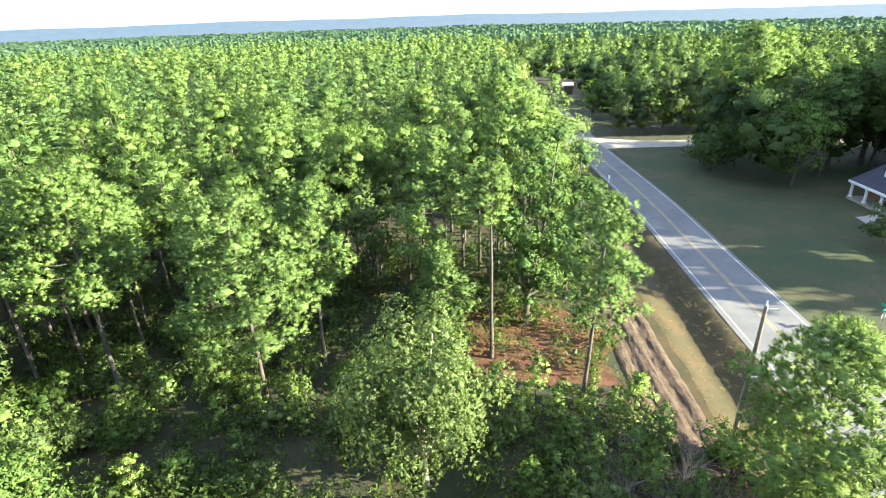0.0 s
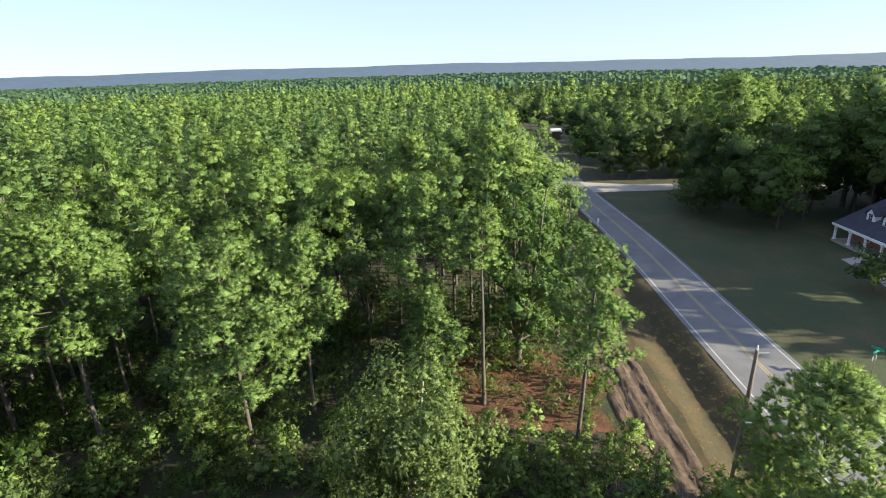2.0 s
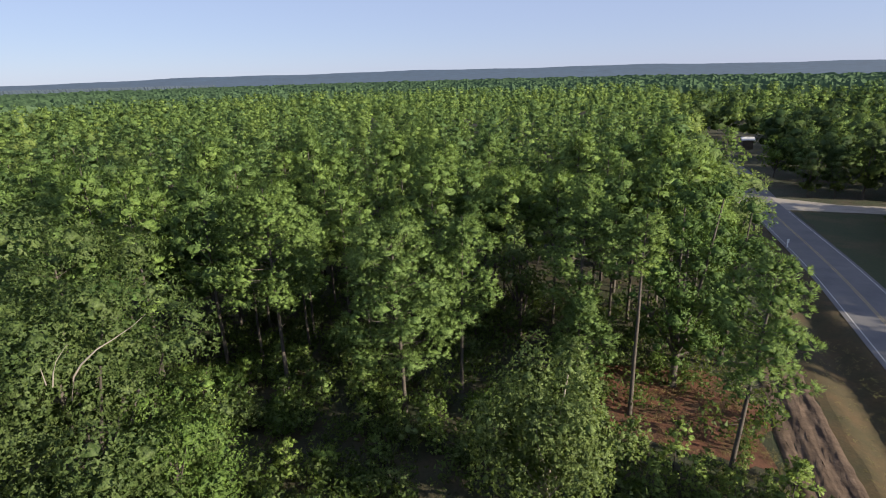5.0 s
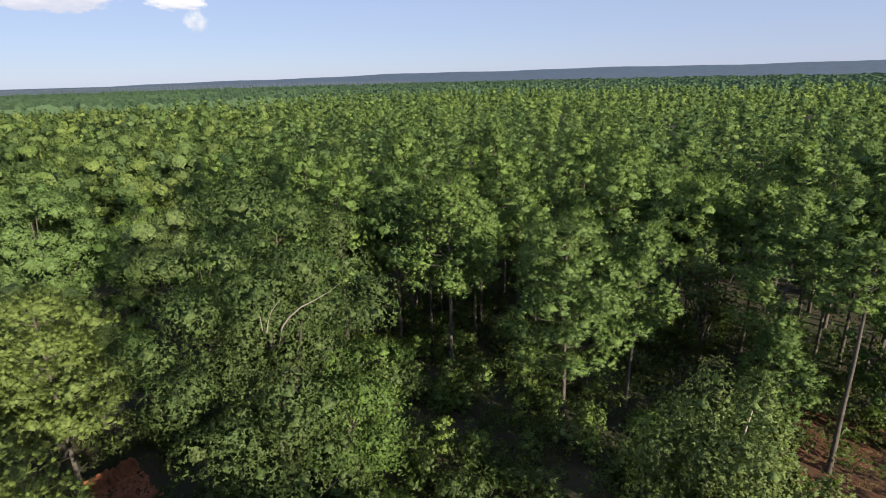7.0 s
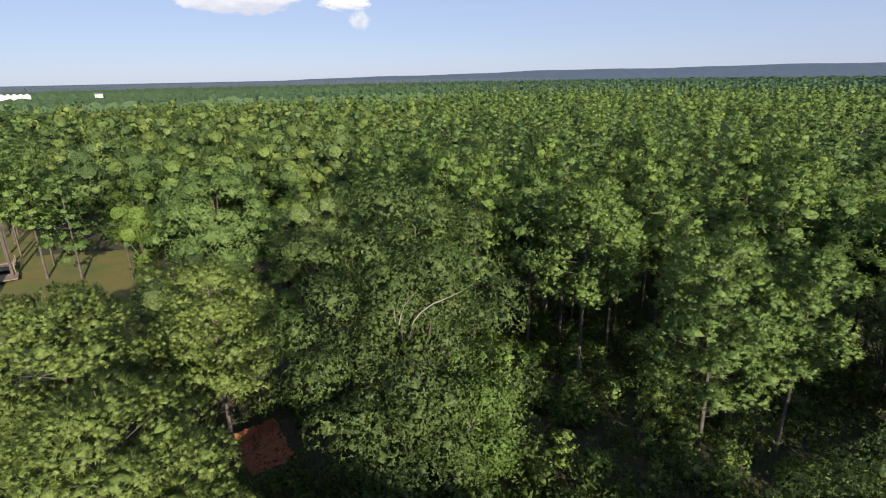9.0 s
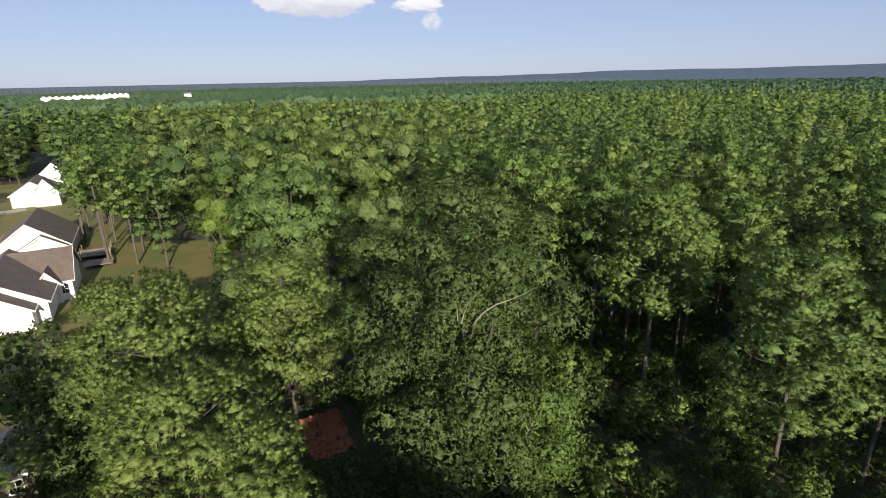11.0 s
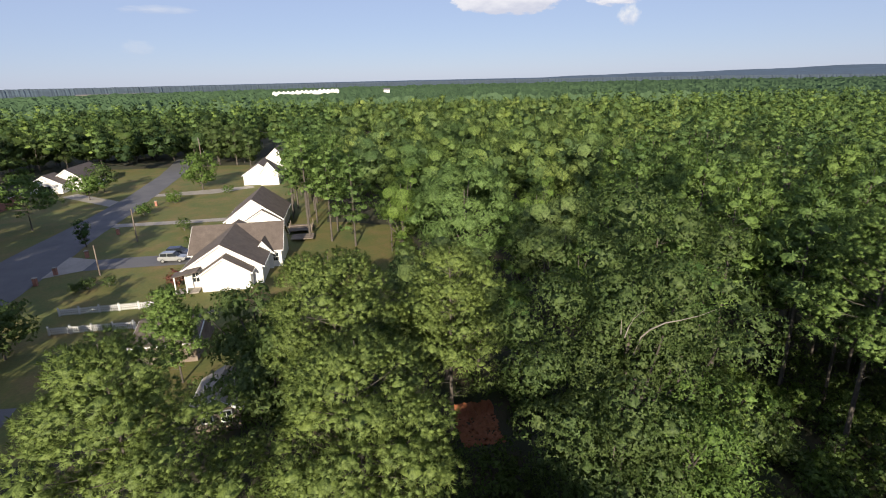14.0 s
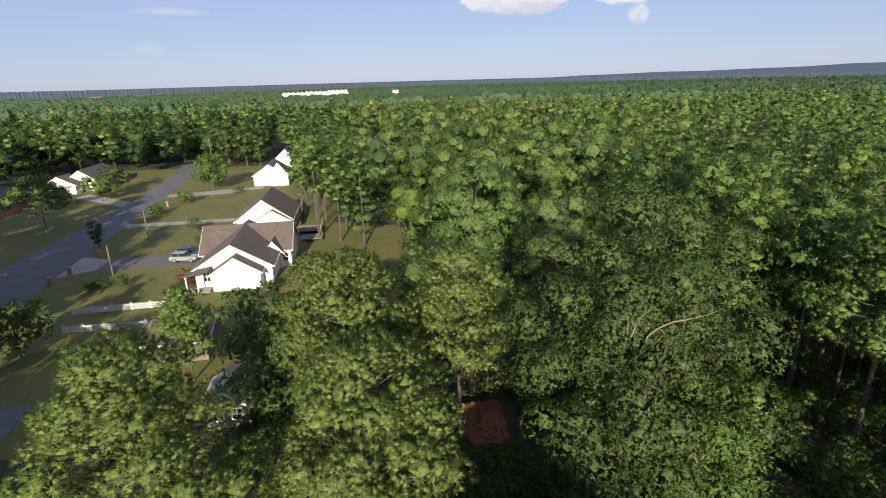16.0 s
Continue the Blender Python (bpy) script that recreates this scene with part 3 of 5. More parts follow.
sheet("lawn", [(31.2, -40), (90, -40), (90, 88), (62, 112), (44, 119), (31.2, 119)], 0.02, SHADED_LAWN, "shaded mown lawn beside the road", "lawn", 0.15, 3, 2)
sheet("verge_edge", [(16.3, -30), (17.7, -30), (17.7, 75), (16.8, 75)], 0.012, VERGE, "dry grass between track and verge", "verge", 0.12, 1.5, 9)
sheet("far_verge", [(17.6, 112), (24.2, 112), (24.2, 160), (18, 160)], 0.03, VERGE, "dry grass verge by the junction", "verge", 0.2, 1.5, 3)
sheet("needle_litter", [(-6, 36.5), (3, 36), (11.5, 36.5), (12.5, 44), (8, 49), (-4, 47)], 0.015, LITTER, "rust-brown pine needle litter", "ground", 0.5, 1.2, 4)
road = ribbon("road", (-3.85, 3.75), -120, 230, 0.06, ASPHALT, "worn two-lane asphalt road with painted lines", "road")
for o, nm, w, mt, lb in ((-3.25, "edge_line", 0.042, LINE_WHITE, "white edge line"), (3.25, "edge_line", 0.042, LINE_WHITE, "white edge line"),
                         (-0.14, "centre_line", 0.055, LINE_YELLOW, "faded yellow centre line"), (0.14, "centre_line", 0.055, LINE_YELLOW, "faded yellow centre line")):
    ribbon(nm, (o - w, o + w), -120, 118 if nm == "edge_line" else 150, 0.066, mt, lb, "", parent=road)
sheet("side_road", [(29.5, 119.5), (120, 121.5), (120, 127), (40, 126.5), (28.5, 131)], 0.07, CONCRETE, "pale side road joining the main road", "road", 0.08, 3, 5)
sheet("gravel_apron", [(18.2, 121), (23.0, 119.5), (22.6, 127), (18.4, 125)], 0.068, CONCRETE, "pale gravel apron at the road edge", "road", 0.2, 1, 6)
sheet("junction_street", [(31.0, 29.5), (31.4, 28), (90, 29), (90, 37), (37, 37.5), (33, 39.5), (31.3, 43)], 0.064, STREET, "grey asphalt street meeting the main road", "road", 0.05, 3, 8)


def dirt_track():
    """Two rutted wheel tracks between the trees and the verge."""
    n, m = 90, 33
    y = np.linspace(-15, 62, n)[:, None] + np.zeros((1, m))
    u = np.linspace(-1, 1, m)[None] + np.zeros((n, 1))
    mid = 14.7 + 0.3 * np.sin(y / 11) + np.interp(y, [-15, 40, 62], [0.0, 0, 0.6])
    half = np.interp(y, [-15, 30, 45, 62], [2.3, 2.3, 2.2, 1.2])
    rng = np.random.default_rng(5)
    rut = 0.16 * (np.cos(u * 7.5) * 0.5 + 0.5) * (1 - u ** 4)
    z = 0.05 + rut + rng.normal(0, 0.035, (n, m)) * (1 - u ** 6)
    z[:, 0] = z[:, -1] = 0.0
    x = mid + half * u + rng.normal(0, 0.05, (n, m))
    V = np.stack([x, y, z], -1).reshape(-1, 3)
    i, j = np.meshgrid(np.arange(n - 1), np.arange(m - 1), indexing="ij")
    k = (i * m + j).ravel()
    tagged(new("dirt_track", mesh_of("dirt_track", V, np.stack([k, k + 1, k + m + 1, k + m], -1), DIRT, True)),
           "rutted brown dirt track beside the trees", "track", kind="structure")


dirt_track()


def clay_bank():
    """Dug red clay: a level floor and a rough low bank behind it."""
    n = 26
    rng = np.random.default_rng(9)
    a, b = np.meshgrid(np.linspace(0, 1, n), np.linspace(0, 1, n), indexing="ij")
    x, y = -35.2 - 4.8 * a, 5.0 + 3.6 * b
    z = 0.05 + 0.9 * np.clip((a - 0.82) / 0.16, 0, 1) ** 2 + rng.normal(0, 0.05, a.shape)
    V = np.stack([x + rng.normal(0, 0.1, a.shape), y + rng.normal(0, 0.1, a.shape), z], -1).reshape(-1, 3)
    i, j = np.meshgrid(np.arange(n - 1), np.arange(n - 1), indexing="ij")
    k = (i * n + j).ravel()
    tagged(new("clay_ground", mesh_of("clay_ground", V, np.stack([k, k + n, k + n + 1, k + 1], -1), CLAY, True)),
           "bare red clay ground with a low dug bank", "ground", kind="structure")


clay_bank()
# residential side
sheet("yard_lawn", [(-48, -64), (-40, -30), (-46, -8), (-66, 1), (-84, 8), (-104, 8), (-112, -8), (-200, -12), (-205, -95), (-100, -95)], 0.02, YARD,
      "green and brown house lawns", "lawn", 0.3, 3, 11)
sheet("street", [(-40, -49.8), (-80, -50.7), (-93, -51.4), (-107, -52.7), (-140, -54.1), (-186, -57.2), (-225, -63), (-225, -70), (-186, -64.5), (-148, -61.8), (-123, -62), (-100, -63), (-40, -63)], 0.06, STREET,
      "grey asphalt residential street", "road", 0.06, 3, 12)
sheet("driveway", [(-89.8, -53.5), (-89.4, -30), (-80.5, -29), (-80.5, -32), (-94.6, -34.5), (-95.2, -53.5)][:2] + [(-95.5, -29.5), (-95.2, -53.5)], 0.045, STREET,
      "grey asphalt driveway beside a white house", "driveway", 0.06, 2, 13)
sheet("driveway_apron", [(-87.0, -51.4), (-89.6, -46.6), (-95.4, -46.6), (-98, -52.2)], 0.064, CONCRETE, "pale concrete driveway apron", "driveway", 0.03, 2, 14)
sheet("neighbour_driveway", [(-118, -54), (-118, -38), (-118.2, -22), (-121, -22), (-121, -54)], 0.045, CONCRETE, "narrow pale concrete driveway", "driveway", 0.05, 2, 15)
sheet("far_driveway", [(-150, -57), (-150, -40), (-156, -30), (-159, -31), (-153, -57)], 0.045, CONCRETE, "pale concrete driveway", "driveway", 0.05, 2, 16)
sheet("house_driveway", [(-140, -62), (-146, -62), (-160, -78), (-156, -80)], 0.045, CONCRETE, "pale concrete driveway", "driveway", 0.05, 2, 17)
sheet("parking_pad", [(-38, -46), (-38, -35), (-44.2, -34.4), (-48.9, -34.8), (-49.6, -46)], 0.05, STREET, "grey asphalt pad", "driveway", 0.08, 2, 18)

# ridges on the horizon
HN = lambda a, f, p: math.sin(a * f + p)
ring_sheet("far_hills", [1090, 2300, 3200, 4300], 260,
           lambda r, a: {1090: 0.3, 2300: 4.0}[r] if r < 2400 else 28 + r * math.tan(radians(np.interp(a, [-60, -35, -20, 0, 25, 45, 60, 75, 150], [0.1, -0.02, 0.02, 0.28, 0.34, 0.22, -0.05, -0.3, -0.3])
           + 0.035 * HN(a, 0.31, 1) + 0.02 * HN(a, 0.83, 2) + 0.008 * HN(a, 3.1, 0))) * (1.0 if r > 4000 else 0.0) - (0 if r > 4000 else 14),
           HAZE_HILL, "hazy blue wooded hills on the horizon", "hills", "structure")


def tree_line(a):
    return np.interp(a, [-60, -30, -10, 0, 25, 40, 60, 80, 110, 150], [700, 700, 850, 1000, 1060, 1060, 1040, 1000, 900, 800])


rngc = np.random.default_rng(21)
ring_sheet("distant_woods", list(np.concatenate([np.linspace(395, 700, 50), np.linspace(706, 1080, 30)])), 620,
           lambda r, a: (float(np.clip(rngc.normal(15.0, 1.2), 11, 18)) if r > 400 else 5.0) if r < tree_line(a) else 2.0,
           CANOPY, "distant green tree canopy", "woods", "stuff", a0=-52, a1=138, smooth=False)
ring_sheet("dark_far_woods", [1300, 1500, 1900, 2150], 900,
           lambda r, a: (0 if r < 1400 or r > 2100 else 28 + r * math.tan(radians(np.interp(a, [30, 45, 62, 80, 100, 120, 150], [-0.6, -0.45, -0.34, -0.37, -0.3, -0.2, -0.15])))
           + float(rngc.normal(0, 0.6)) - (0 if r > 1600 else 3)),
           HAZED_RIDGE, "dark line of far woods tinted with haze", "woods", "stuff", a0=42, a1=145, smooth=False)

# ---------------- trees ----------------
PINE_LABEL = "tall pine with bare trunk and tufted green crown"
# shape arguments: seed, height, radius, crown start; then place and label
HERO_PINES = [
    ((11, 19.2, 4.6, 0.45), -28.6, 33.5, (-1.2, 1.5), "tall pine with broad crown and slanting bare trunk"),
    ((12, 17.4, 4.9, 0.28), -17.0, 34.2, (-0.5, 0.0), "full-crowned bright green pine in the stand"),
    ((13, 16.7, 3.4, 0.42), -13.3, 38.7, (0.0, 0.6), "pine with thin dark trunk and dense crown"),
    ((14, 10.4, 2.0, 0.45), -17.4, 45.6, (0, 0), "slim young pine with short crown"),
    ((15, 19.4, 3.6, 0.25), -3.8, 45.5, (0.3, 0.4), "narrow tall pine with layered crown"),
    ((16, 9.6, 3.3, 0.12), -3.3, 41.5, (0, 0), "young pine branched low to the ground"),
    ((17, 17.6, 2.1, 0.70), 1.4, 39.7, (0.1, 0.2), "sparse pine with long bare trunk and small crown"),
    ((18, 16.7, 3.3, 0.42), 8.2, 33.6, (0.9, 0.6), "pine at the clearing edge with leaning trunk"),
    ((19, 12.8, 4.7, 0.06), 19.5, 24.6, (0, 0), "broad bushy bright pine beside the utility pole"),
    ((20, 16.2, 5.8, 0.2), -26.6, -15.6, (0, 0), "broad pine with wide heavy branches near the yard"),
    ((21, 14.6, 5.9, 0.25), -27.4, -2.9, (0, 0), "wide pine with visible trunk and open branches"),
    ((22, 16.0, 6.2, 0.35), -39.5, -4.5, (0.5, 0), "open-crowned pine with bare inner branches"),
    ((23, 16.5, 4.4, 0.38), -37.5, 4.6, (0, 0), "flat-topped dense bright pine above red clay"),
    ((24, 18.0, 5.0, 0.30), -52.0, 33.1, (0, 0), "dense pine with rounded crown"),
    ((25, 17.0, 4.2, 0.30), -46.0, 27.0, (0, 0), "dense pine with rounded crown"),
    ((26, 17.9, 4.2, 0.40), -40.2, 58.4, (0, 0), PINE_LABEL),
    ((27, 20.0, 4.0, 0.45), -100.4, -11.2, (0, 0), "tall pine behind a white house"),
    ((28, 18.0, 4.0, 0.45), -97.0, -7.0, (0, 0), "tall pine behind a white house"),
    ((29, 16.5, 4.4, 0.22), -93.0, -2.7, (0, 0), "dense dark pine at the lawn edge"),
    ((30, 16.5, 3.8, 0.15), 17.0, 119.4, (0, 0), "pine at the road junction"),
    ((31, 11.8, 6.0, 0.35), -119.5, -68.8, (0, 0), "spreading pine across the street"),
    ((32, 10.5, 3.0, 0.22), -50.5, -20.6, (0, 0), "thin pine beside a brown-roofed outbuilding"),
]
for (seed, h, r, cb), x, y, lean, label in HERO_PINES:
    d = math.hypot(x, y)
    pads = int(16 + 1.25 * r * h * (1 - cb) / (0.27 * r) ** 0.7 * (0.75 if cb > 0.65 else 1.0))
    tuft = 0.34 if d < 62 else 0.5
    sh = pine_shape(seed, h, r, cb, min(84, pads) if d < 62 else 34, tuft, 19 if d < 42 else 15 if d < 62 else 9, 0.23 if r > 5 else 0.26 if r > 3 else 0.34, lean, tip=0.4 if r > 4 else 0.28, width=0.05 if d < 62 else 0.18, core=d < 62)
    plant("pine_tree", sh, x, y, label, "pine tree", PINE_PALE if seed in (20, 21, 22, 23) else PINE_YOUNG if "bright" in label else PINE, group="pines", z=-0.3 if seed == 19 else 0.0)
HERO_BROAD = [
    ((41, 20.2, 4.6, 0.05, 70, 0.26, 5), 5.0, 45.5, GREEN, BARK, "dense leafy tree at the clearing edge"),
    ((42, 16.8, 4.2, 0.04, 56, 0.26, 5), 9.5, 50.5, GREEN, BARK, "dense bright green tree along the verge"),
    ((43, 12.6, 5.0, 0.08, 80, 0.19, 6), -3.3, 25.6, SILVER, BARK_PALE, "pale-leaved tree with fine upright branches"),
    ((44, 22.6, 9.0, 0.03, 130, 0.23, 5), -29.0, 15.0, OAK, BARK, "huge dark green tree with pale bare branches"),
    ((45, 12.7, 4.3, 0.05, 48, 0.21, 5), -23.8, 16.8, GREEN, BARK, "bright green tree in front of a larger dark one"),
    ((46, 17.5, 8.6, 0.02, 90, 0.34, 5), -78.0, 14.2, DOME, BARK, "dome-shaped light green tree"),
    ((47, 11.5, 5.4, 0.06, 30, 0.5, 5), -157.0, -44.2, LIME, BARK, "light green tree on a front lawn"),
    ((48, 7.6, 4.2, 0.1, 30, 0.4, 5), -59.5, -41.5, OAK, BARK, "dark round tree beside the fence"),
    ((49, 15.3, 5.6, 0.15, 34, 0.42, 5), 53.5, 89.5, LIME, BARK, "sunlit light green tree at the lawn edge"),
    ((50, 11, 4.6, 0.05, 26, 0.6, 5), 33.9, 156.5, LIME, BARK, "light green tree beyond the junction"),
    ((51, 6.2, 3.6, 0.05, 26, 0.4, 5), 50.5, 62.5, OAK, BARK, "dark shrubby tree beside the porch house"),
    ((52, 9, 5.5, 0.02, 40, 0.4, 5), 44.5, 100.0, OAK, BARK, "dark spreading shrubby tree on the lawn"),
    ((53, 7.8, 5, 0.05, 26, 0.5, 5), -150.0, -70.5, LIME, BARK, "rounded green tree across the street"),
    ((54, 8.5, 4.8, 0.05, 26, 0.5, 5), -160.6, -71.1, OAK, BARK, "rounded dark tree across the street"),
    ((57, 11.5, 4.6, 0.03, 44, 0.21, 5), -23.6, 11.6, OAK, BARK, "dark leafy tree at the foot of a larger one"),
    ((58, 14.2, 3.4, 0.03, 40, 0.36, 6), -10.3, 50.5, OAK, BARK, "dark rounded tree in the shade between pines"),
    ((55, 12, 5, 0.1, 40, 0.36, 6), -46.5, -12.0, OAK, BARK, "dark tree shading a small shed"),
    ((56, 11, 4.5, 0.06, 40, 0.36, 6), -37.5, -9.3, OAK, BARK, "dark shaded tree among the pines"),
]
# how the crowns of some of them differ
BROAD_HABIT = {44: dict(limbs_n=8, lobe=0.16, fill=0.4, heart=0.42, gap=1.45, away=0.3), 46: dict(lobe=0.17, fill=0.0, gap=1.4, flat=0.9, heart=0.75, away=1.1, limbs_n=4), 43: dict(lobe=0.2, tall=1.9, lift=0.9, heart=0.3, gap=1.5, fill=0.45),
               45: dict(heart=0.4, gap=1.5, lobe=0.24, away=0.25, lift=0.5), 57: dict(heart=0.4, gap=1.5, away=0.25), 41: dict(lobe=0.26, gap=1.5), 42: dict(lobe=0.26, gap=1.5)}
for args, x, y, mt, bk, label in HERO_BROAD:
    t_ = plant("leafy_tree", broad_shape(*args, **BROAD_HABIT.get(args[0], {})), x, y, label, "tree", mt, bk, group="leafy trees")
    if args[0] == 44:
        big_tree = t_
# pale bare branches that show through the big tree's crown
for nm, pts, rad in (("bare_branch", ((-21.92, 11.21, 15.07), (-21.43, 11.24, 16.3), (-21.07, 11.44, 16.86), (-20.63, 11.93, 17.38), (-20.35, 12.51, 17.59), (-20.11, 13.34, 17.86), (-20.02, 14.09, 18.16)), (0.04, 0.042, 0.04, 0.032, 0.022, 0.012, 0.006)),
                     ("bare_branch", ((-21.57, 10.43, 16.28), (-21.5, 10.55, 16.87), (-21.48, 10.77, 17.31), (-21.4, 11.29, 17.82)), (0.03, 0.024, 0.014, 0.006)),
                     ("bare_branch", ((-21.57, 10.22, 16.5), (-21.59, 10.2, 17.28)), (0.03, 0.012))):
    v, f = tubes([(np.array(pts) - [-29.0, 15.0, 0], rad)], 7)
    ob = tagged(new(nm, mesh_of(nm, v, f, TWIG, True)), "pale barkless branch")
    ob.parent = big_tree
SPOTS = [(x, y, max(3.2, a[2] * 0.8)) for a, x, y, *_ in HERO_PINES] + [(x, y, a[2] * (1.35 if a[0] == 46 else 0.85)) for a, x, y, *_ in HERO_BROAD]


def region(x, y):
    """What grows at a place: 'pine', 'broad', 'mixed', or nothing."""
    d, a = math.hypot(x, y), math.degrees(math.atan2(-x, y))
    if d < 19 or a < -50 or a > 134:
        return None
    if x > 11.5 + min(5.5, max(0, (y - 45) / 12)) and x < 33.5 and y < 215:
        return None
    if x > 0:
        if x >= 33:
            if y < 88 or (y < 113 and x < 47) or (118 < y < 129) or (y < 119 and x < 44):
                return None
            if 56 < x < 72 and y < 90:
                return None
            return "mixed"
        if y < 48 or y < 55 and x < 4:
            return None
        return "pine" if x < 9 else "broad"
    # residential clearing
    if y < -9 and x < -45:
        if -170 < x < -98 and y > -18:
            return "pine" if x < -108 else None
        if x > -205 and -66 < y:
            return None
        if x > -108:
            return None
        if -186 < x and y > -99:
            return None
        return "mixed"
    if y < -6 and x > -46:
        return None
    if -112 < x < -46 and -12 < y < 3.5:
        return None
    if x > -44 and -6 <= y < 24:
        return None
    edge = a + 7 * math.sin(x * 0.11) + 5 * math.sin(y * 0.17 + x * 0.05)
    if edge > 64 or (edge > 56 and d > 90):
        return "broad"
    if x > -14 and y < 50:
        return None
    return "pine"


def spread(d0, d1, step, seed, keep=1.0):
    """Jittered places between two distances, clear of the placed trees."""
    rng = np.random.default_rng(seed)
    out = []
    n = int(d1 / step) + 1
    for i in range(-n, n + 1):
        for j in range(-n, n + 1):
            x, y = (i + 0.5 * (j % 2) + rng.uniform(-0.36, 0.36)) * step, (j + rng.uniform(-0.36, 0.36)) * step
            pick = rng.uniform()
            if not d0 <= math.hypot(x, y) < d1 or pick > keep:
                continue
            k = region(x, y)
            if k and all((x - a) ** 2 + (y - b) ** 2 > (c * (1.0 if d1 < 100 else 0.6)) ** 2 for a, b, c in SPOTS):
                out.append((x, y, k, rng.uniform(), rng.uniform()))
    return out


# nearer stand: trees of their own, from a few grown shapes
MID_PINES = [plant("pine_tree", pine_shape(60 + i, 16.5, 2.8 + 0.35 * (i % 3), 0.42 + 0.06 * (i % 3), 34, 0.4, 8, 0.32, sides=5, width=0.16, gap=1.5, heart=0.62), 0, 0, PINE_LABEL, "pine tree", PINE, group="pines")
             for i in range(5)]
MID_BROAD = [plant("leafy_tree", broad_shape(80 + i, 14.0, 4.2, 0.08, 26, 0.3, 5, 0.34, limbs_n=8, fine=False, width=0.18, gap=1.8, heart=0.64, away=1.0), 0, 0, "leafy green woodland tree with rounded crown", "tree", m_, group="leafy trees")
             for i, m_ in enumerate((WOODS, LIME, GREEN, SILVER))]
MID_DARK = [plant("leafy_tree", broad_shape(88 + i, 14.0, 4.2, 0.03, 24, 0.36, 5, 0.34, limbs_n=8, fine=False, width=0.18, gap=1.8, heart=0.64, away=1.0), 0, 0, "dark green woodland tree with rounded crown", "tree", OAK, group="leafy trees") for i in range(2)]
SHADE_BROAD = [plant("leafy_tree", broad_shape(95 + i, 14.0, 4.6, 0.08, 22, 0.6, 4, 0.32, limbs_n=6, fine=False, width=0.22, gap=1.7, heart=0.7), 0, 0, "leafy green woodland tree placed for its shade", "tree", WOODS, group="leafy trees") for i in range(2)]
used = set()


def settle_tree(pool, x, y, s, turn, key):
    k = int(turn * 977) % len(pool)
    m = pose(x, y, 0, 0, 0, turn * 360) @ Matrix.Diagonal((s, s, s * (0.92 + 0.16 * ((turn * 37) % 1)), 1))
    if (key, k) not in used:
        used.add((key, k))
        pool[k].matrix_basis = m
    else:
        c = copy_thing(pool[k], Matrix())
        c.matrix_basis = m


for x, y, k, u, w in [p for p in spread(30, 88, 4.9, 101) if p[2] == "pine"] + [p for p in spread(30, 88, 7.0, 106) if p[2] != "pine"]:
    if k == "pine" and (math.hypot(x, y) < 47 and x > -45):
        continue
    if -70 < x < -46 and 3 < y < 19:  # low growth before the dome-shaped tree
        w = -0.6
    if k == "pine" or (k == "mixed" and u < 0.5):
        settle_tree(MID_PINES, x, y, 0.78 + 0.42 * w, u, "p")
    else:
        settle_tree(MID_DARK if x > 30 else MID_BROAD, x, y, 0.85 + 0.4 * w, u, "d" if x > 30 else "b")
# wooded edge across the lawn and round the porch house, which shades the road
rng_e = np.random.default_rng(31)
for i in range(96):
    y = 20 + 0.9 * i + rng_e.uniform(-0.8, 0.8)
    x = 74.0 + 7 * (i % 4) + rng_e.uniform(-2, 2)
    q = y + 0.175 * (x - 28)  # where its shade crosses the road
    if q < 54.5 or 57.5 < q < 70.5:
        continue
    settle_tree(SHADE_BROAD, x, y, rng_e.uniform(1.5, 1.8), rng_e.uniform(), "s")
# trees beside the street, whose shade lies along it
for i, (x, y) in enumerate(((-50, -52), (-60, -53), (-70, -60), (-80, -66), (-90, -72), (-105, -84), (-75, -71), (-95, -86), (-120, -96), (-64, -62), (-56, -60), (-86, -80), (-112, -92), (-48, -60), (-135, -104))):
    settle_tree(SHADE_BROAD, x, y, 1.35 + 0.05 * (i % 5), (i * 0.377) % 1, "s")
# edge of the dark wood across the street
rng_w = np.random.default_rng(91)
for i in range(46):
    f = i / 45
    x, y = -196 - 26 * math.sin(3.1 * f) - 9 * (i % 3) + rng_w.uniform(-2, 2), -121 + 84 * f + rng_w.uniform(-2, 2)
    settle_tree(MID_DARK, x, y, rng_w.uniform(0.8, 1.15), rng_w.uniform(), "d")
# trees beyond the near yard, whose shade lies on the lawn
for i, (x, y) in enumerate(((-27, -32), (-33, -37), (-24, -38), (-30, -43), (-20, -33), (-38, -44))):
    settle_tree(SHADE_BROAD, x, y, 0.95 + 0.06 * (i % 3), (i * 0.237) % 1, "s")
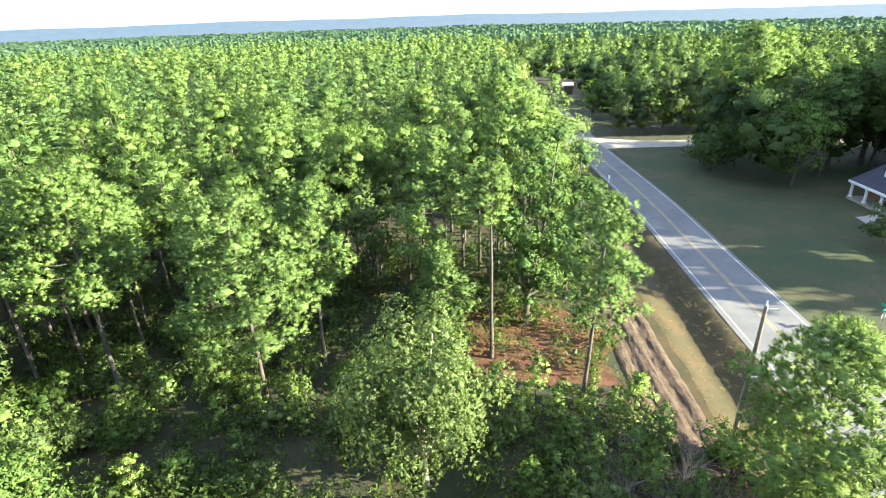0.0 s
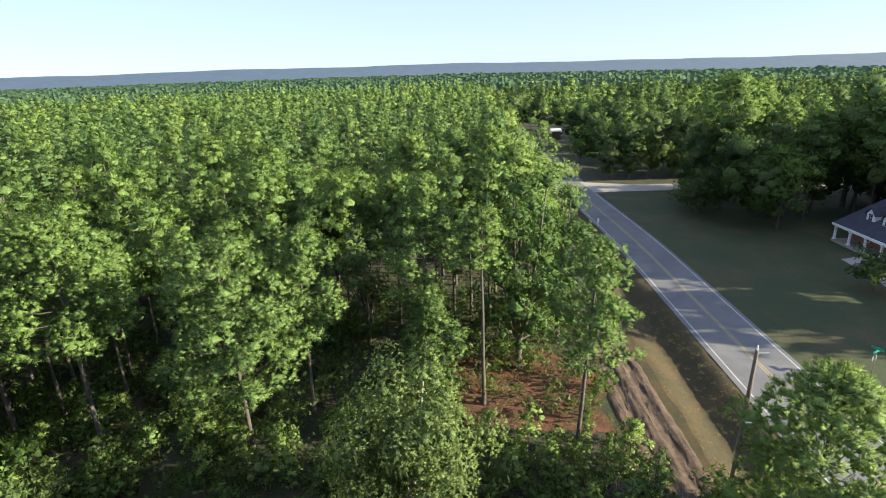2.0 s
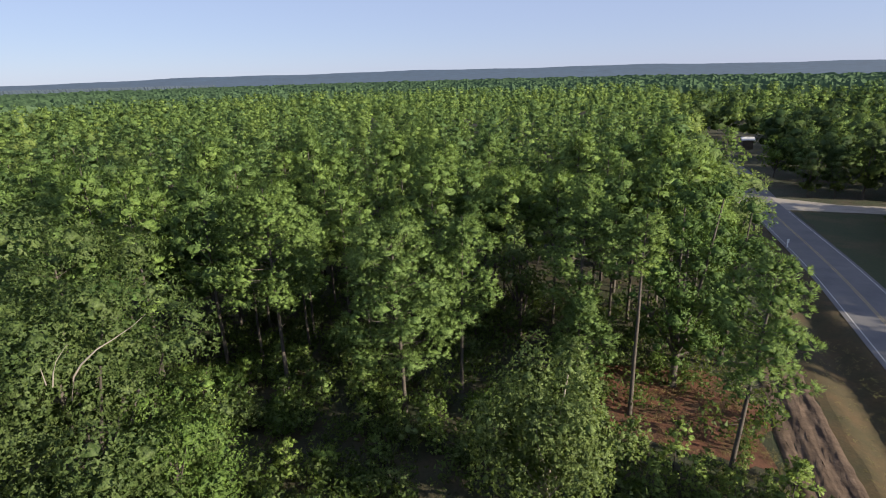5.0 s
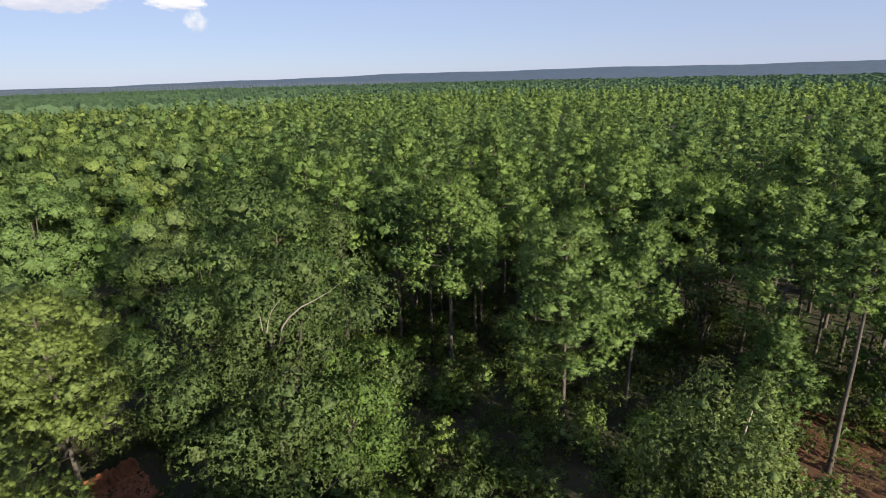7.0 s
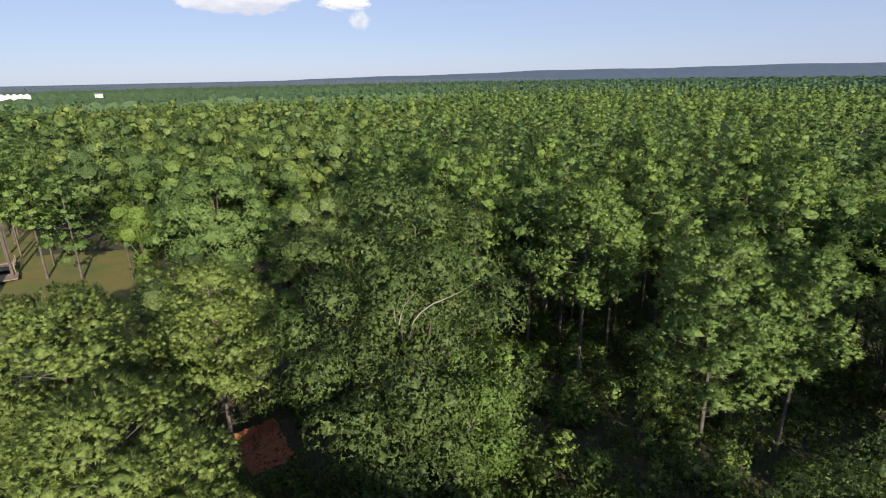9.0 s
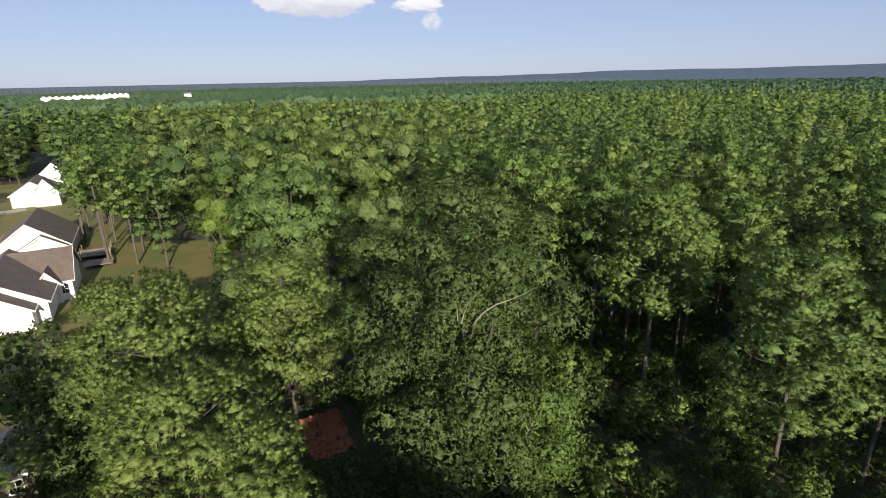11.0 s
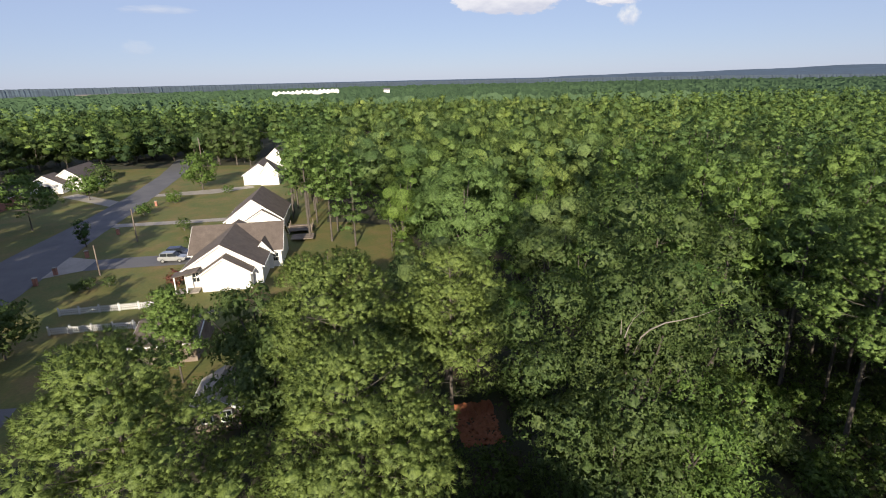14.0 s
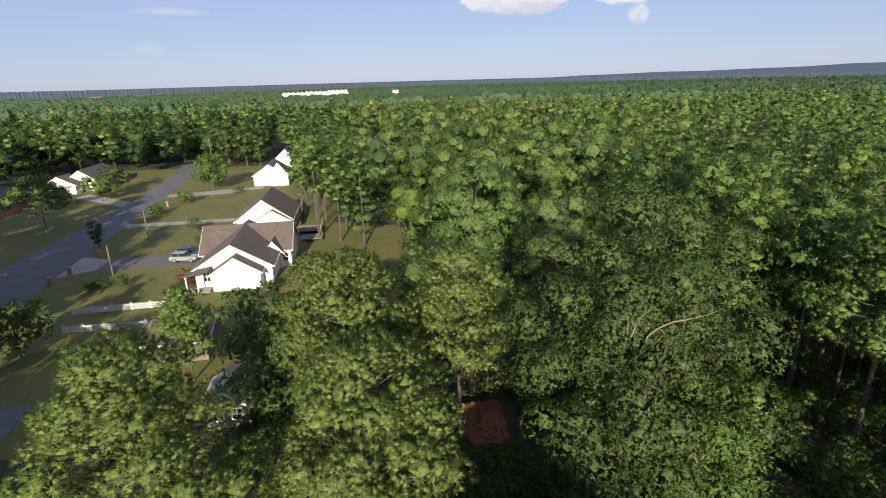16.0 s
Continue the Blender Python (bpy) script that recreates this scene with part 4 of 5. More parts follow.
# unseen trees added to shade the wood, taller behind the drone, rest under it
for i, (x, y) in enumerate(((12.5, 6.5), (13, 3), (9, 3), (11, -1), (18, 5), (4, 1))):
    settle_tree(SHADE_BROAD, x, y, 1.34 + 0.05 * (i % 3), (i * 0.413) % 1, "s")
for i, (x, y) in enumerate(((2, 6.0), (-3, 5), (7, 6), (10, 3), (-8, 4), (5, 5.5), (-6, 2), (9, 5.5), (0, 3))):
    settle_tree(SHADE_BROAD, x, y, 0.95 + 0.05 * (i % 3), (i * 0.291) % 1, "s")
for x, y, s, k in ((50, 103, 1.5, 0), (56, 99, 1.45, 1), (61, 95, 1.25, 0), (66, 101, 1.4, 1), (75, 106, 1.35, 0), (47, 108, 1.2, 1), (58, 110, 1.4, 0), (70, 92, 1.3, 0),
                   (36, 133, 0.75, 1), (41, 133, 0.8, 1), (46, 133, 1.3, 1), (52, 133, 1.0, 1), (58, 133, 1.25, 0), (64, 133, 1.1, 1), (70, 134, 1.3, 1), (77, 134, 1.2, 0),
                   (-104, -52, 0.4, 1), (-47, 9, 0.8, 1), (-46, 2, 0.65, 1), (-57, 7, 0.7, 1), (-66, 9, 0.5, 0), (-104, -6, 1.1, 0), (-107, -12, 1.1, 0), (-92, 6, 0.8, 0), (-88, 3.5, 0.7, 0), (-80, 5, 0.45, 1), (-74, 4.5, 0.45, 1), (-58, -2, 0.36, 1), (-63, 2, 0.42, 1), (-53, -5, 0.32, 1), (-68, 3, 0.4, 1), (-50, 0, 0.45, 1), (-48, -5, 0.4, 1)):
    settle_tree((MID_DARK if x > 30 else MID_BROAD) if k else MID_PINES, x, y, s, (x * 0.137 + y * 0.311) % 1, ("d" if x > 30 else "b") if k else "p")

# deeper woods, uncounted
FAR_PINE = [pine_shape(120 + i, 16.5, 2.5 + 0.25 * (i % 3), 0.4, 19, 0.43, 4, 0.38, sides=3, width=0.22, gap=1.9, heart=0.6)[1] for i in range(5)]
FAR_BROAD = [broad_shape(140 + i, 13.5, 4.4, 0.1, 19, 0.4, 4, 0.38, fine=False, width=0.26, gap=2.0, heart=0.68, away=1.2)[1] for i in range(5)]
VFAR_PINE = [pine_shape(160 + i, 16.5, 2.9, 0.45, 8, 0.75, 4, 0.5, sides=3, width=0.24, gap=2.1, heart=0.64)[1] for i in range(5)]
VFAR_BROAD = [broad_shape(180 + i, 13.5, 4.6, 0.08, 9, 0.75, 4, 0.44, fine=False, width=0.28, gap=2.1, heart=0.7, away=1.2)[1] for i in range(5)]
far = [p for p in spread(88, 190, 5.6, 102) if p[2] == "pine"] + [p for p in spread(88, 190, 7.9, 104) if p[2] != "pine"]
vfar = [p for p in spread(190, 410, 8.2, 103) if p[2] == "pine"] + [p for p in spread(190, 410, 9.8, 105) if p[2] != "pine"]


def spots_of(pts, kinds, lo, hi):
    return [(int(u * 5), x, y, 0.0, lo + (hi - lo) * w, u * 44) for x, y, k, u, w in pts if (k if k != "mixed" else ("pine" if (u * 13) % 1 < 0.4 else "broad")) == kinds]


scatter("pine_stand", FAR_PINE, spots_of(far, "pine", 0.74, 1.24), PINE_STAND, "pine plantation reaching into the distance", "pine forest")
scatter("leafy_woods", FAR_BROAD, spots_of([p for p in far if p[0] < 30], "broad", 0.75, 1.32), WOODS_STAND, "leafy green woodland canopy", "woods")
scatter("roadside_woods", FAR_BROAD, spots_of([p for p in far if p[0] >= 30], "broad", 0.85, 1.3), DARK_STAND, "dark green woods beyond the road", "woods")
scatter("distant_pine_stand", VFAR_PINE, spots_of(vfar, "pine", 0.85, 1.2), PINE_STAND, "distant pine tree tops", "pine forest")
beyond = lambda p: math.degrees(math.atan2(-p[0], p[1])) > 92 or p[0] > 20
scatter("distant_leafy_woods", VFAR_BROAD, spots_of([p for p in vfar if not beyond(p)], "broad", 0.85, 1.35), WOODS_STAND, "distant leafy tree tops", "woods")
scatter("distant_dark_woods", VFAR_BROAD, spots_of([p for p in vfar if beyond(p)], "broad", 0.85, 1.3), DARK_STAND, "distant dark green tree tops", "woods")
trunk_v, trunk_f = tubes([([[0, 0, 0], [0, 0, 7], [0, 0, 13]], [0.19, 0.14, 0.07])], 4)
scatter("pine_trunks", [(trunk_v, trunk_f)], [(0, x, y, 0, 1, u * 6) for x, y, k, u, w in far if k == "pine"], BARK, "bare pine trunks in the stand", "trunks")


# undergrowth on the forest floor
rng_u = np.random.default_rng(55)
SHRUBS = []
for i in range(5):
    c = rng_u.normal(0, 0.45, (7, 3)) * [1, 1, 0.5] + [0, 0, 0.75]
    o = unit(rng_u, 7 * 16, 0.4)
    SHRUBS.append(leaves(rng_u, np.repeat(c, 16, 0) + o * 0.45 * rng_u.uniform(0.6, 1.1, (112, 1)), o, 0.14))
spots = []
for i in range(900):
    x, y = rng_u.uniform(-46, 14), rng_u.uniform(6, 62)
    if math.hypot(x, y) < 14 or (x > 12.2 and y > 24) or (0 < x < 12.2 and 24 < y < 44 and i % 3):
        continue
    spots.append((i % 5, x, y, 0, rng_u.uniform(0.7, 1.9), rng_u.uniform(0, 6)))
for i in range(200):
    spots.append((i % 5, rng_u.uniform(-50, -20), rng_u.uniform(-24, 12), 0, rng_u.uniform(0.5, 1.5), rng_u.uniform(0, 6)))
for i in range(160):
    spots.append((i % 5, rng_u.uniform(-37, -22), rng_u.uniform(-10, 9), 0, rng_u.uniform(0.5, 1.5), rng_u.uniform(0, 6)))
spots = [s for s in spots if not (-41 < s[1] < -34 and 4 < s[2] < 9.6)]
scatter("undergrowth", SHRUBS, spots, SCRUB, "tangled green undergrowth below the pines", "undergrowth")
BLADES = []
for i in range(4):
    c = np.column_stack([rng_u.normal(0, 0.3, (14, 2)), np.zeros(14)])
    BLADES.append(needles(rng_u, c + [0, 0, 0.02], np.full(14, 0.32), 4, 0.04))
spots = [(i % 4, rng_u.uniform(2, 24), rng_u.uniform(18, 60), 0.02, rng_u.uniform(0.3, 1.0), rng_u.uniform(0, 6)) for i in range(1300)]
spots = [(k, x, y, z, s * (1.3 if x < 13 else 0.5), a) for k, x, y, z, s, a in spots if x < 12.7 or x > 17.6]
scatter("dry_grass", BLADES, spots, STRAW, "tufts of dry straw-coloured grass", "grass")
# young pines and shrubs that stand out
YOUNG = [pine_shape(200 + i, 4.6, 1.3, 0.04, 22, 0.27, 7, 0.34, sides=5, tip=0.15) for i in range(3)]
young_obs = [plant("young_pine", s, 0, 0, "bushy young pine in the undergrowth", "young pine", PINE_YOUNG, group="young pines") for s in YOUNG]
rng_y = np.random.default_rng(62)
SAPLINGS = [(rng_y.uniform(0.5, 12.6), rng_y.uniform(22.5, 35.5), rng_y.uniform(0.25, 0.55)) for i in range(26)] + [(rng_y.uniform(-34, -12), rng_y.uniform(26, 40), rng_y.uniform(0.35, 0.8)) for i in range(22)]
for i, (x, y, s) in enumerate(((-20.5, 33.5, 1.0), (-27, 31, 0.8), (-24, 29.5, 0.7), (11.5, 31.5, 1.0), (10.2, 27, 0.8), (4.6, 33.6, 0.95), (3.0, 29.8, 0.8), (6.5, 28.5, 0.7), (-12.5, 30, 0.75), (-31, 36, 0.9),
                               (-21.8, 24, 0.8), (-33, 28, 1.0), (-29.5, 25.5, 0.9), (-35, 22.5, 0.9), (-9, 35, 0.7), (13.2, 24, 0.7), (-16, 27, 0.7), (-43, 15, 1.1), (-41, 12, 1.0),
                               (8, 30.4, 0.7), (9.8, 31.2, 0.55), (12.2, 28.5, 0.75), (7.6, 26.4, 0.8), (13.2, 30.6, 0.6), (11, 25, 0.8), (9.2, 35, 0.5), (5.6, 31, 0.8), (1.6, 34.5, 0.7), (12.6, 34.5, 0.5),
                               (-19, 30.5, 0.7), (-24.5, 33, 0.8), (-14.5, 33, 0.7), (-29, 29, 0.8), *SAPLINGS)):
    m = pose(x, y, 0, 0, 0, i * 77) @ Matrix.Diagonal((s, s, s, 1))
    if i < 3:
        young_obs[i].matrix_basis = m
    else:
        copy_thing(young_obs[i % 3], Matrix()).matrix_basis = m
BUSH = [((1.0, OAK), -80.2, -41.7, 1.5), ((1.0, OAK), -80.8, -39.1, 1.3), ((1, OAK), -79.6, -43.0, 1.2), ((1, OAK), -112, -37, 1.8),
        ((1, OAK), -101, -33, 1.3), ((1, LIME), -140, -47, 2.4), ((1, LIME), -150, -36, 1.6), ((1, BLOSSOM), -78.6, -29.2, 1.8), ((1, OAK), 26.6, 40.8, 0.01), ((1, LIME), -128, -50, 2.2), ((1, LIME), 3.5, 25.0, 1.6), ((1, LIME), 16.4, 27.6, 2.0), ((1, OAK), -10, 21.0, 2.4), ((1, OAK), -17, 20, 2.2), ((1, OAK), -20.8, 11.8, 3.2), ((1, OAK), -20.2, 8.6, 3.0), ((1, OAK), -22.6, 6.4, 2.8), ((1, OAK), -21.5, 14.2, 3.0)]
for i, ((q, mt), x, y, s) in enumerate(BUSH):
    if s > 0.1:
        plant("bush", broad_shape(300 + i, 1.5 * s, 0.95 * s, 0.0, 20, 0.17 * min(2, s), 5, 0.3, width=0.16), x, y,
              "round dark clipped bush" if mt is OAK else ("dark red flowering shrub by the porch" if mt is BLOSSOM else "leafy bright green bush"), "bush", mt, TWIG, group="bushes")


# leafy shrubs through the scrub
rng_s = np.random.default_rng(77)
SHRUB_OBS = [plant("shrub", broad_shape(330 + i, 2.4, 1.5, 0.0, 16, 0.29, 5, 0.28, fine=False, width=0.14, heart=0.6), 0, 0, "leafy shrub in the undergrowth", "shrub", m_, TWIG, group="shrubs") for i, m_ in enumerate((LIME, OAK, SCRUB, SILVER))]
done = 0
while done < 100:
    x, y = rng_s.uniform(-42, 12), rng_s.uniform(13, 50)
    if math.hypot(x, y) < 17 or any((x - a) ** 2 + (y - b) ** 2 < 2.5 for a, b, c in SPOTS) or (2 < x < 12 and 37 < y < 43):
        continue
    if x > 1 and rng_s.uniform() < 0.7:
        continue
    m = pose(x, y, 0, 0, 0, rng_s.uniform(0, 360)) @ Matrix.Diagonal((*[rng_s.uniform(0.6, 1.35)] * 2, rng_s.uniform(0.6, 1.3), 1))
    if done < 4:
        SHRUB_OBS[done].matrix_basis = m
    else:
        copy_thing(SHRUB_OBS[done % 4 if x < 1 else (done % 2) * 3], Matrix()).matrix_basis = m
    done += 1


for i in range(52):
    x, y = (rng_s.uniform(10.5, 19.5), rng_s.uniform(19, 30.5)) if i < 34 else (rng_s.uniform(-18, -1), rng_s.uniform(16, 22))
    m = pose(x, y, 0, 0, 0, rng_s.uniform(0, 360)) @ Matrix.Diagonal((*[rng_s.uniform(0.3, 0.7)] * 2, rng_s.uniform(0.25, 0.55), 1))
    copy_thing(SHRUB_OBS[1 + i % 3], Matrix()).matrix_basis = m


def dead_brush(x, y, s, seed):
    rng = np.random.default_rng(seed)
    paths = []
    for i in range(26):
        a, e = rng.uniform(0, 6.28), rng.uniform(0.5, 1.4)
        d = np.array([math.cos(a) * math.cos(e), math.sin(a) * math.cos(e), math.sin(e)])
        p = rng.normal(0, 0.25, 3) * [1, 1, 0]
        q = p + d * s * rng.uniform(0.6, 1.1)
        paths.append(([p, (p + q) / 2 + rng.normal(0, 0.08, 3), q], [0.03, 0.02, 0.008]))
        for j in range(3):
            w = p + (q - p) * rng.uniform(0.4, 0.9)
            paths.append(([w, w + (d + rng.normal(0, 0.6, 3)) * s * 0.3], [0.014, 0.006]))
    v, f = tubes(paths, 3)
    ob = new("dead_brush", mesh_of("dead_brush", v, f, TWIG))
    ob.matrix_world = pose(x, y, 0)
    tagged(ob, "leafless grey brush among dry grass", "brush", "dead brush")


for i, (x, y, s) in enumerate(((9.5, 25.5, 2.2), (13.5, 26.5, 2.0), (11.5, 23.5, 2.4), (15.2, 23.0, 2.0), (7.5, 23.0, 2.0), (13.0, 21.0, 2.2), (16.5, 26.8, 1.4), (14.6, 28.0, 1.3), (12.4, 29.2, 1.2), (17.8, 24.6, 1.6), (10.2, 29.6, 1.2), (14.0, 24.4, 1.7))):
    dead_brush(x, y, s, 400 + i)


# ---------------- buildings ----------------
def window(parent, x, y, z, w, h, axis, out, shutters=False):
    """A window set on a wall whose outward side is +/- axis: frame, pane and glazing bars."""
    def at(u0, u1, d0, d1, z0, z1):
        lo, hi = sorted((d0 * out, d1 * out))
        return (x + lo, x + hi, y + u0, y + u1, z + z0, z + z1) if axis == "x" else (x + u0, x + u1, y + lo, y + hi, z + z0, z + z1)
    fr = part("window", boxes(at(-w / 2 - 0.09, w / 2 + 0.09, 0, 0.05, -0.1, 0), at(-w / 2 - 0.09, w / 2 + 0.09, 0, 0.05, h, h + 0.1),
                              at(-w / 2 - 0.09, -w / 2, 0, 0.05, 0, h), at(w / 2, w / 2 + 0.09, 0, 0.05, 0, h)), TRIM, parent, "white framed window")
    part("pane", boxes(at(-w / 2, w / 2, -0.02, 0.015, 0, h)), GLASS, fr)
    part("glazing_bars", boxes(at(-w / 2, w / 2, 0.017, 0.035, h * 0.48, h * 0.52), at(-0.025, 0.025, 0.017, 0.035, 0, h)), TRIM, fr)
    return fr


def gable_block(parent, axis, a0, a1, mid, half, eave, apex, wall=WHITE, roof=SHINGLE, over=0.35, tags=("wall", "roof")):
    """A block with a gable roof whose ridge runs along 'x' or 'y' from a0 to a1."""
    bm = prism(bmesh.new(), [(mid - half, 0), (mid + half, 0), (mid + half, eave), (mid, apex), (mid - half, eave)], axis, a0, a1)
    part(tags[0], bm, wall, parent)
    slope = (apex - eave) / half
    t = 0.16
    for s in (-1, 1):
        e = (mid + s * (half + over), eave - over * slope + 0.03)
        poly = [e, (mid, apex + 0.03), (mid, apex + t + 0.03), (e[0], e[1] + t)]
        part(tags[1], prism(bmesh.new(), poly, axis, a0 - over, a1 + over), roof, parent)
        # white rake boards on both ends
        for w0, w1 in ((a0 - over - 0.06, a0 - over - 0.003), (a1 + over + 0.003, a1 + over + 0.06)):
            board = [(e[0], e[1] - 0.12), (mid, apex - 0.09), (mid, apex + 0.12), (e[0], e[1] + 0.11)]
            part("rake_board", prism(bmesh.new(), board, axis, w0, w1), TRIM, parent, "white rake board")
        # gutter along the eave
        g0, g1 = sorted((e[0], e[0] + s * 0.1))
        part("gutter", prism(bmesh.new(), [(g0, e[1] - 0.06), (g1, e[1] - 0.06), (g1, e[1] + 0.08), (g0, e[1] + 0.08)], axis, a0 - over, a1 + over), TRIM, parent, "white gutter")


# white house with brown roof
hs = thing("house", "white house with brown shingle roof and two front gables", "house", group="houses")
gable_block(hs, "x", -92.0, -77.6, -22.0, 5.5, 2.9, 6.3)
gable_block(hs, "x", -80.0, -75.6, -21.3, 3.4, 2.7, 4.9, tags=("wing_wall", "wing_roof"))
gable_block(hs, "y", -28.4, -14.6, -89.5, 4.6, 3.0, 6.25, tags=("side_wall", "side_roof"))
gable_block(hs, "x", -86.4, -84.0, -17.2, 1.3, 3.0, 4.6, tags=("dormer_wall", "dormer_roof"))
part("porch_slab", boxes((-77.4, -75.4, -28.4, -25.2, 0.0, 0.18)), CONCRETE, hs)
part("porch_roof", prism(bmesh.new(), [(-28.6, 2.55), (-25.0, 3.2), (-25.0, 3.32), (-28.6, 2.67)], "x", -77.6, -75.2), SHINGLE, hs)
for y in (-28.3, -26.8):
    part("porch_post", boxes((-75.6, -75.45, y, y + 0.15, 0.18, 2.62)), TRIM, hs)
window(hs, -77.6, -25.9, 1.0, 0.9, 1.4, "x", 1)
window(hs, -84.9, -15.6, 1.0, 1.0, 1.3, "x", 1)
for x in (-80, -83):
    window(hs, x, -27.5, 1.0, 1.0, 1.4, "y", -1)
part("deck", boxes((-101.5, -98.0, -14.6, -10.5, 0.5, 0.62)), POLE_WOOD, hs)
# house behind it
hb = thing("house", "white gabled house with dark brown roof", "house", group="houses")
gable_block(hb, "x", -119.0, -105.5, -22.0, 5.3, 3.0, 6.9)
gable_block(hb, "x", -107.0, -104.6, -20.2, 3.2, 2.9, 4.9, tags=("wing_wall", "wing_roof"))
window(hb, -105.5, -25.2, 1.0, 0.9, 1.3, "x", 1)
deck = thing("deck", "weathered wooden back deck with railing", "deck")
part("floor_boards", boxes((-108, -103.2, -15.6, -11.0, 0.7, 0.82)), POLE_WOOD, deck)
for x in (-108, -105.6, -103.3):
    for y in (-15.5, -11.1):
        part("post", boxes((x, x + 0.12, y, y + 0.12, 0, 1.8)), POLE_WOOD, deck)
for z in (1.3, 1.75):
    part("rail", boxes((-103.28, -103.2, -15.5, -11.0, z, z + 0.09)), POLE_WOOD, deck)
# farther houses
hc = thing("house", "white two-gabled house far down the street", "house", group="houses")
gable_block(hc, "x", -172, -160, -29.0, 4.6, 3.0, 6.0, tags=("wall", "roof"))
gable_block(hc, "x", -162, -158.6, -26.2, 2.6, 3.4, 6.6, tags=("wing_wall", "wing_roof"))
hc2 = thing("house", "white house partly hidden by trees", "house", group="houses")
gable_block(hc2, "x", -196, -186, -27.5, 4.4, 3.2, 7.2)
hd = thing("house", "grey-roofed house with white front gable across the street", "house", group="houses")
gable_block(hd, "x", -181, -166, -82.5, 4.6, 2.9, 6.0, roof=SHINGLE)
gable_block(hd, "x", -168, -162.0, -86.5, 4.2, 2.7, 5.0, tags=("garage_wall", "garage_roof"))
part("garage_door", boxes((-162.02, -161.95, -88.4, -85.2, 0, 2.2)), GLASS, hd, "dark garage door")
for x in (-169, -172, -175):
    window(hd, x, -77.9, 0.9, 1.0, 1.4, "y", 1)
he = thing("house", "low brown-roofed house shaded by trees across the street", "house", group="houses")
gable_block(he, "x", -150, -136, -91.0, 4.6, 2.8, 4.9, wall=BRICK)

# porch house by the road: dark roof, dormers, white columns
hp = thing("house", "dark-roofed house with white porch columns and dormers", "house", group="houses")
part("wall", prism(bmesh.new(), [(61.0, 0), (71.0, 0), (71.0, 2.9), (66.0, 6.6), (61.0, 3.9)], "y", 52.0, 82.4), BRICK, hp)
part("roof", prism(bmesh.new(), [(58.0, 2.78), (66.0, 6.75), (66.0, 6.95), (58.0, 2.96)], "y", 51.6, 82.8), SHINGLE_DARK, hp)
part("roof", prism(bmesh.new(), [(71.6, 2.6), (66.0, 6.75), (66.0, 6.95), (71.6, 2.8)], "y", 51.6, 82.8), SHINGLE_DARK, hp)
part("fascia", boxes((57.9, 57.99, 51.6, 82.8, 2.62, 2.98)), TRIM, hp, "white fascia board")
part("porch_beam", boxes((58.3, 58.55, 51.8, 82.6, 2.4, 2.74)), TRIM, hp)
part("porch_floor", boxes((58.0, 61.0, 51.8, 82.6, 0, 0.35)), CONCRETE, hp)
for y in np.arange(53.0, 83, 3.25):
    part("column", boxes((58.28, 58.56, y, y + 0.28, 0.35, 2.4), (58.2, 58.64, y - 0.08, y + 0.36, 0.35, 0.55), (58.2, 58.64, y - 0.08, y + 0.36, 2.26, 2.4)), TRIM, hp, "white porch column")
for y in (65.6, 68.9, 72.2, 75.5, 78.8):
    dm = part("dormer", prism(bmesh.new(), [(y - 0.85, 3.9), (y + 0.85, 3.9), (y + 0.85, 5.3), (y, 6.15), (y - 0.85, 5.3)], "x", 60.6, 64.6), TRIM, hp, "white dormer")
    for s in (-1, 1):
        part("dormer_roof", prism(bmesh.new(), [(y + s * 1.05, 5.14), (y, 6.2), (y, 6.3), (y + s * 1.05, 5.24)], "x", 60.35, 64.8), SHINGLE_DARK, dm)
    window(dm, 60.6, y, 4.25, 0.75, 1.05, "x", -1)
for y in (55, 60.5, 68, 74, 79):
    window(hp, 61.0, y, 0.95, 0.95, 1.5, "x", -1)
walkp = sheet("garden_path", [(54.0, 74.0), (57.8, 75.0), (57.9, 71.2), (55.0, 66.5), (53.6, 62), (52.6, 62), (53.4, 67.5)], 0.05, CONCRETE, "curved pale concrete path to the porch", "path", 0.05, 1, 25)

# outbuildings in the near yard
sh = thing("shed", "brown-roofed outbuilding with white fascia", "shed")
gable_block(sh, "y", -26.4, -20.2, -58.6, 3.8, 2.4, 3.5, wall=POLE_WOOD)
# Dark wood on these walls paints in the shade the shed stands in.
sw = thing("shed", "small shed with pale grey roof and walls coloured dark for shade", "shed")
gable_block(sw, "x", -46.5, -41.6, -15.2, 1.9, 2.3, 3.3, wall=POLE_WOOD, roof=CONCRETE)
window(sw, -41.6, -16.0, 0.9, 0.8, 1.0, "x", 1)
window(sw, -41.6, -14.4, 0.9, 0.8, 1.0, "x", 1)
# warehouses on the horizon
wh = thing("warehouse", "long white warehouse beyond the woods", "warehouse", group="warehouses")
wr = 560.0
